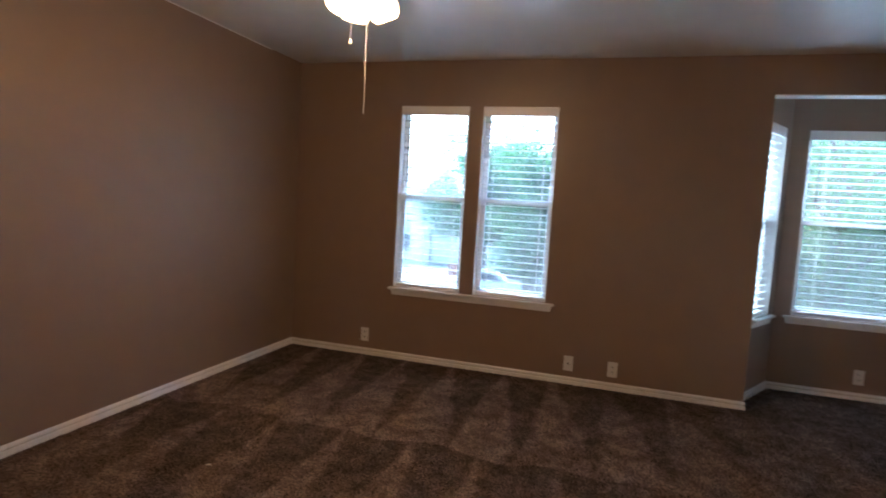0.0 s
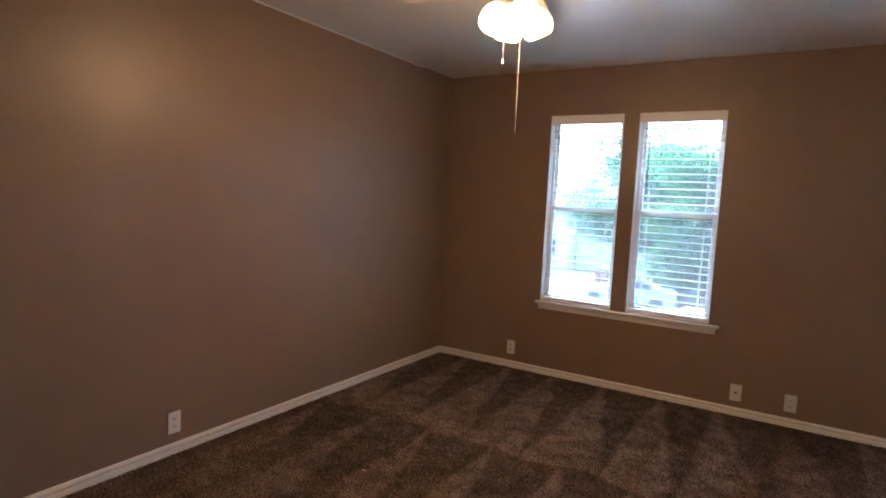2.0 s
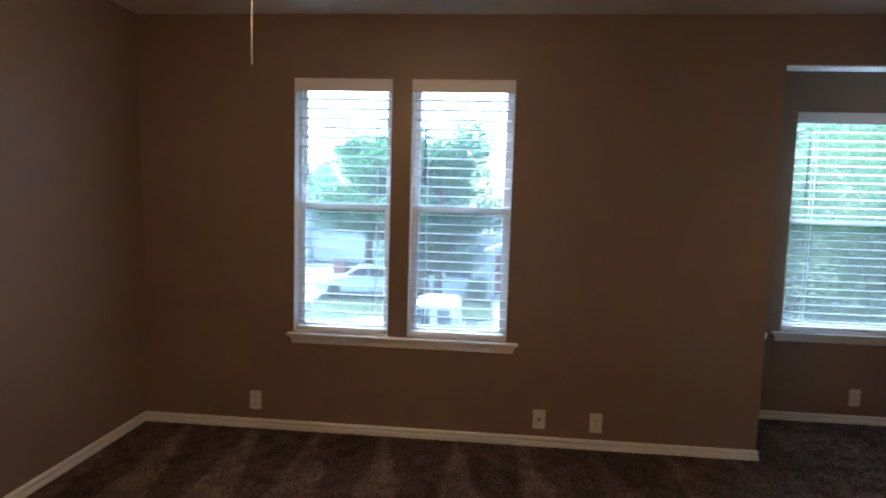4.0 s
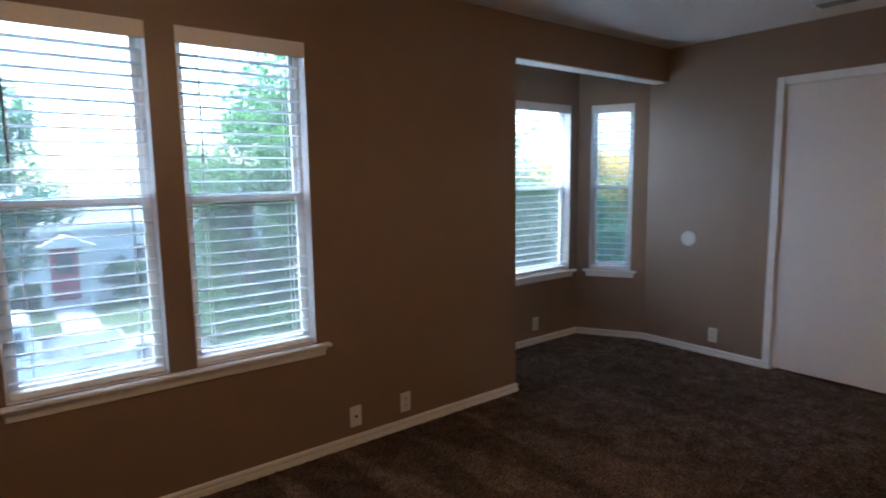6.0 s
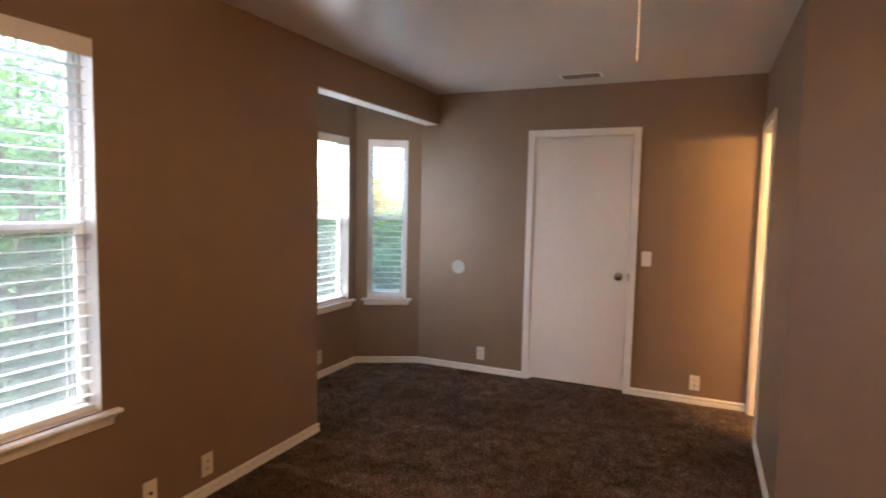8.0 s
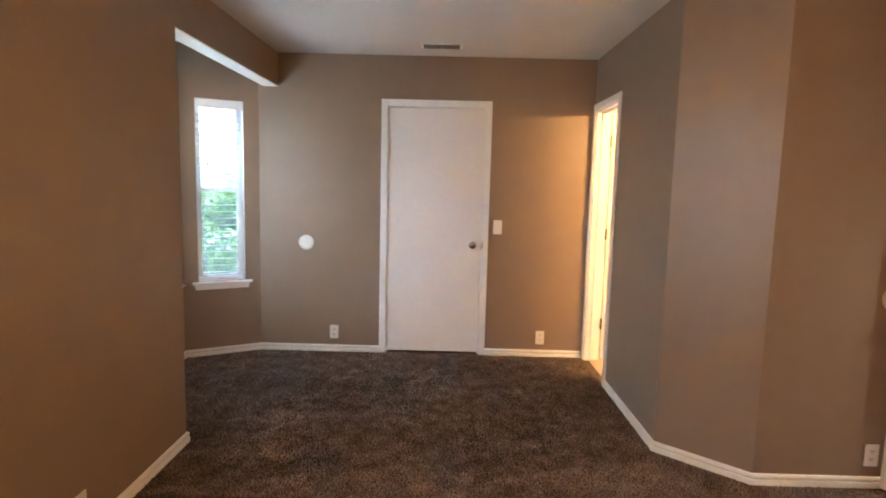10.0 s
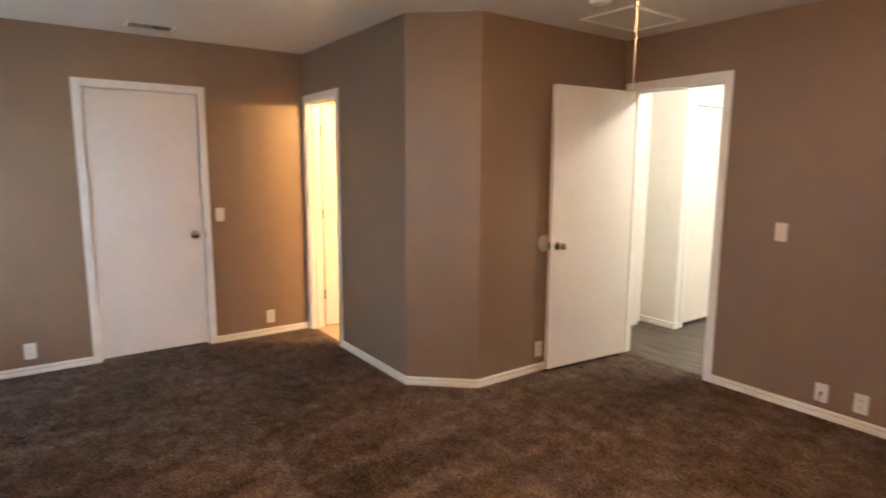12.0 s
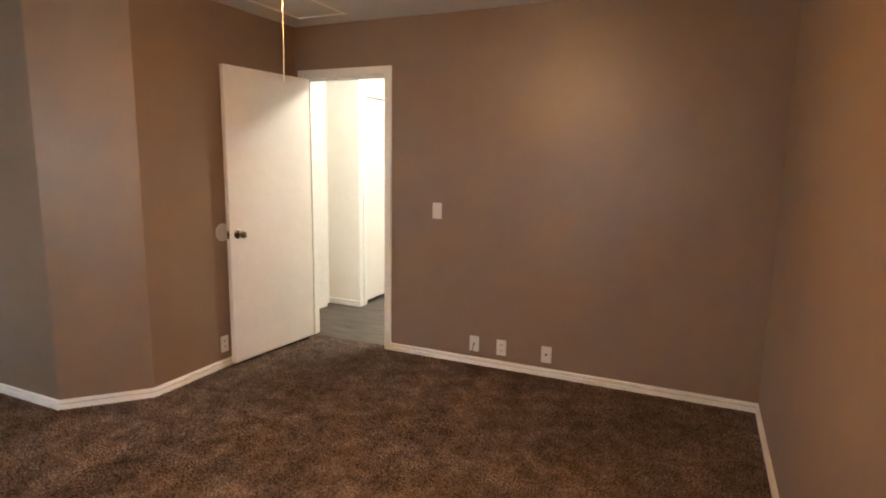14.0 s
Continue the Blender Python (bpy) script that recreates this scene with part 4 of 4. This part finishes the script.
def house(name, x, y, w, deep, high, ridge, label, door=None, windows=(), porch=False):
    root = thing(name, pose(x, y, GZ), label, "house")
    boxed("wall", (-w / 2, w / 2, 0, deep, 0, high), HOUSEW, root)
    bm = bmesh.new()
    o = 0.35
    pts = [(-w / 2 - o, -o, high), (w / 2 + o, -o, high), (w / 2 + o, deep + o, high), (-w / 2 - o, deep + o, high), (-w / 2 - o, deep / 2, ridge), (w / 2 + o, deep / 2, ridge)]
    v = [bm.verts.new(p) for p in pts]
    for f in ((0, 1, 5, 4), (2, 3, 4, 5), (0, 4, 3), (1, 2, 5), (3, 2, 1, 0)):
        bm.faces.new([v[i] for i in f])
    part("roof", bm, SHINGLE, root)
    boxed("fascia", (-w / 2 - o, w / 2 + o, -o - 0.03, -o - 0.002, high - 0.12, high + 0.06), HOUSEW, root)
    for u, z, ww, hh in windows:
        win = boxed("window", (u - ww / 2 - 0.06, u + ww / 2 + 0.06, -0.05, -0.001, z - 0.06, z + hh + 0.06), HOUSEW, root)
        for i in range(2):
            for j in range(2):
                boxed("pane", (u - ww / 2 + i * ww / 2 + 0.02, u - ww / 2 + (i + 1) * ww / 2 - 0.02, -0.06, -0.051, z + j * hh / 2 + 0.02, z + (j + 1) * hh / 2 - 0.02), CARGLASS, win)
    if door is not None:
        boxed("door", (door - 0.47, door + 0.47, -0.06, -0.001, 0.15, 2.2), REDP, root, "dark red front door", bevel=0.01)
        boxed("door_window", (door - 0.3, door + 0.3, -0.07, -0.0605, 1.2, 1.95), CARGLASS, root, "dark glazed upper half of the front door")
        boxed("door_frame", (door - 0.6, door - 0.475, -0.08, -0.001, 0.15, 2.33), HOUSEW, root, "white front door frame")
        boxed("door_frame", (door + 0.475, door + 0.6, -0.08, -0.001, 0.15, 2.33), HOUSEW, root, "white front door frame")
        boxed("step", (door - 0.9, door + 0.9, -1.4, -0.002, 0, 0.15), CONCRETE, root)
    if porch:
        for u in (door - 0.78, door + 0.78):
            boxed("post", (u - 0.08, u + 0.08, -1.4, -1.24, 0.15, 2.35), HOUSEW, root, bevel=0.01)
        bm = bmesh.new()
        v = [bm.verts.new(p) for p in ((door - 1.0, -1.5, 2.35), (door + 1.0, -1.5, 2.35), (door, -1.5, 2.8), (door - 1.0, 0, 2.35), (door + 1.0, 0, 2.35), (door, 0, 2.8))]
        for f in ((0, 1, 2), (3, 5, 4), (0, 2, 5, 3), (1, 4, 5, 2), (0, 3, 4, 1)):
            bm.faces.new([v[i] for i in f])
        part("porch_roof", bm, HOUSEW, root)
    return root


house("house", -14.3, 34.5, 7.0, 8, 5.6, 7.4, "tall white house with a small window and driveway", windows=((2.1, 1.0, 0.9, 1.2), (0, 3.6, 1.0, 1.2), (-2.2, 1.0, 1.0, 1.3)))
house("garage", -7.4, 36, 6.6, 7, 2.6, 3.5, "low white garage beside the tall white house")
house("house", 4.9, 24.0, 11.6, 8, 3.0, 4.5, "white house with a dark red door and a small gabled porch", door=-2.15, porch=True, windows=((-4.4, 0.9, 1.3, 1.3), (1.0, 0.9, 1.5, 1.3), (3.9, 0.9, 1.4, 1.3)))

pillar = thing("brick_pillar", pose(-5.6, 25.0, GZ), "red brick pillar beside the driveway", "pillar")
boxed("shaft", (-0.3, 0.3, -0.3, 0.3, 0, 1.4), BRICK, pillar)
boxed("cap", (-0.35, 0.35, -0.35, 0.35, 1.4, 1.48), CONCRETE, pillar, bevel=0.01)


def wheel(root, x, y, r=0.38):
    bm = bmesh.new()
    lathe(bm, [(r * 0.6, -0.11), (r * 0.92, -0.11), (r, -0.08), (r, 0.08), (r * 0.92, 0.11), (r * 0.6, 0.11)], 28, Matrix.Translation((x, y, r)) @ pose(0, 0, 0, 90))
    w = part("wheel", bm, TYRE, root, smooth=True)
    bm = bmesh.new()
    lathe(bm, [(0.0, -0.09), (r * 0.25, -0.1), (r * 0.55, -0.085), (r * 0.6, -0.1), (r * 0.6, 0.09), (0, 0.09)], 20, Matrix.Translation((x, y, r)) @ pose(0, 0, 0, 90))
    part("rim", bm, RIM, w, smooth=True)


def extruded(name, outline, y0, y1, mat, root, bevel=0.03, label=""):
    bm = bmesh.new()
    a, b = [bm.verts.new((x, y0, z)) for x, z in outline], [bm.verts.new((x, y1, z)) for x, z in outline]
    bm.faces.new(a)
    bm.faces.new(b[::-1])
    for k in range(len(outline)):
        j = (k + 1) % len(outline)
        bm.faces.new((a[k], b[k], b[j], a[j]))
    if bevel:
        bmesh.ops.bevel(bm, geom=bm.edges[:], offset=bevel, segments=2, affect="EDGES", clamp_overlap=True)
    return part(name, bm, mat, root, label, smooth=True)


def pickup(x, y, label):
    root = thing("pickup_truck", pose(x, y, GZ + 0.02) @ Matrix.Scale(1.09, 4), label, "pickup truck")
    extruded("body", [(-2.6, 0.45), (-2.62, 0.85), (-2.5, 1.02), (-1.35, 1.12), (0.35, 1.12), (0.4, 1.06), (1.98, 1.06), (2.03, 0.5), (1.95, 0.42), (-2.4, 0.38)], -0.92, 0.92, CARW, root, 0.05)
    extruded("cab", [(-1.35, 1.1), (-0.72, 1.74), (-0.6, 1.8), (0.25, 1.8), (0.34, 1.72), (0.38, 1.1)], -0.78, 0.78, CARW, root, 0.04)
    for y0, y1 in ((-0.8, -0.776), (0.776, 0.8)):
        extruded("window", [(-1.12, 1.16), (-0.64, 1.66), (-0.32, 1.68), (-0.32, 1.16)], y0, y1, CARGLASS, root, 0.004)
        extruded("window", [(-0.14, 1.18), (-0.14, 1.67), (0.16, 1.66), (0.2, 1.2)], y0, y1, CARGLASS, root, 0.004)
    boxed("bed_floor", (0.48, 1.9, -0.8, 0.8, 1.061, 1.07), CARD, root, "dark open truck bed")
    boxed("bumper", (2.02, 2.13, -0.85, 0.85, 0.45, 0.62), RIM, root, bevel=0.02)
    boxed("headlight", (-2.64, -2.58, -0.85, -0.6, 0.75, 0.92), RIM, root, bevel=0.01)
    boxed("door_handle", (-0.46, -0.34, -0.94, -0.915, 0.95, 0.98), CARD, root)
    boxed("side_mirror", (-1.12, -0.98, -1.05, -0.9, 1.12, 1.28), CARW, root, bevel=0.02)
    for wx in (-1.75, 1.05):
        for wy in (-0.86, 0.86):
            wheel(root, wx, wy)
        for side in (-1, 1):
            # near-black half disc on the flank paints the shade of the wheel arch
            arch = [(wx + 0.47 * math.cos(math.pi * k / 12), 0.42 + 0.42 * math.sin(math.pi * k / 12)) for k in range(13)]
            extruded("wheel_arch", arch, side * 0.921, side * 0.94, DARKC, root, 0, "dark plate standing in for the shade of the wheel arch")


def sedan(name, x, y, turn, paint, label):
    root = thing(name, pose(x, y, GZ + 0.02, 0, 0, turn), label, "car")
    extruded("body", [(-2.2, 0.3), (-2.25, 0.62), (-2.1, 0.8), (-1.1, 0.92), (1.5, 0.95), (2.15, 0.88), (2.22, 0.5), (2.15, 0.3)], -0.88, 0.88, paint, root, 0.06)
    extruded("cabin", [(-1.1, 0.9), (-0.45, 1.36), (-0.1, 1.43), (0.8, 1.42), (1.5, 0.93)], -0.72, 0.72, paint, root, 0.04)
    for y0, y1 in ((-0.74, -0.718), (0.718, 0.74)):
        extruded("window", [(-0.9, 0.97), (-0.4, 1.31), (0.1, 1.36), (0.1, 0.97)], y0, y1, CARGLASS, root, 0.004)
        extruded("window", [(0.18, 0.97), (0.18, 1.36), (0.72, 1.34), (1.2, 0.99)], y0, y1, CARGLASS, root, 0.004)
    for wx in (-1.4, 1.35):
        for wy in (-0.8, 0.8):
            wheel(root, wx, wy, 0.32)


pickup(0.9, 12.0, "white pickup truck parked on the street, dark windows")
sedan("car", -3.8, 23.0, 8, CARW, "white car parked by the tree across the street")
sedan("car", 8.0, 20.5, 0, CARD, "dark grey car parked across the street")
sedan("car", 14.5, 17.5, 0, CARW, "white car parked beyond the bay trees")

fence = thing("fence", pose(-5.2, 24.9, GZ), "weathered grey board fence behind the street tree", "fence")
for k in range(30):
    boxed("board", (k * 0.145, k * 0.145 + 0.135, 0, 0.02, 0.02, 1.2 + 0.02 * ((k * 7) % 3)), FENCEM, fence)
for z in (0.3, 0.95):
    boxed("rail", (0, 4.34, 0.022, 0.06, z, z + 0.08), FENCEM, fence)
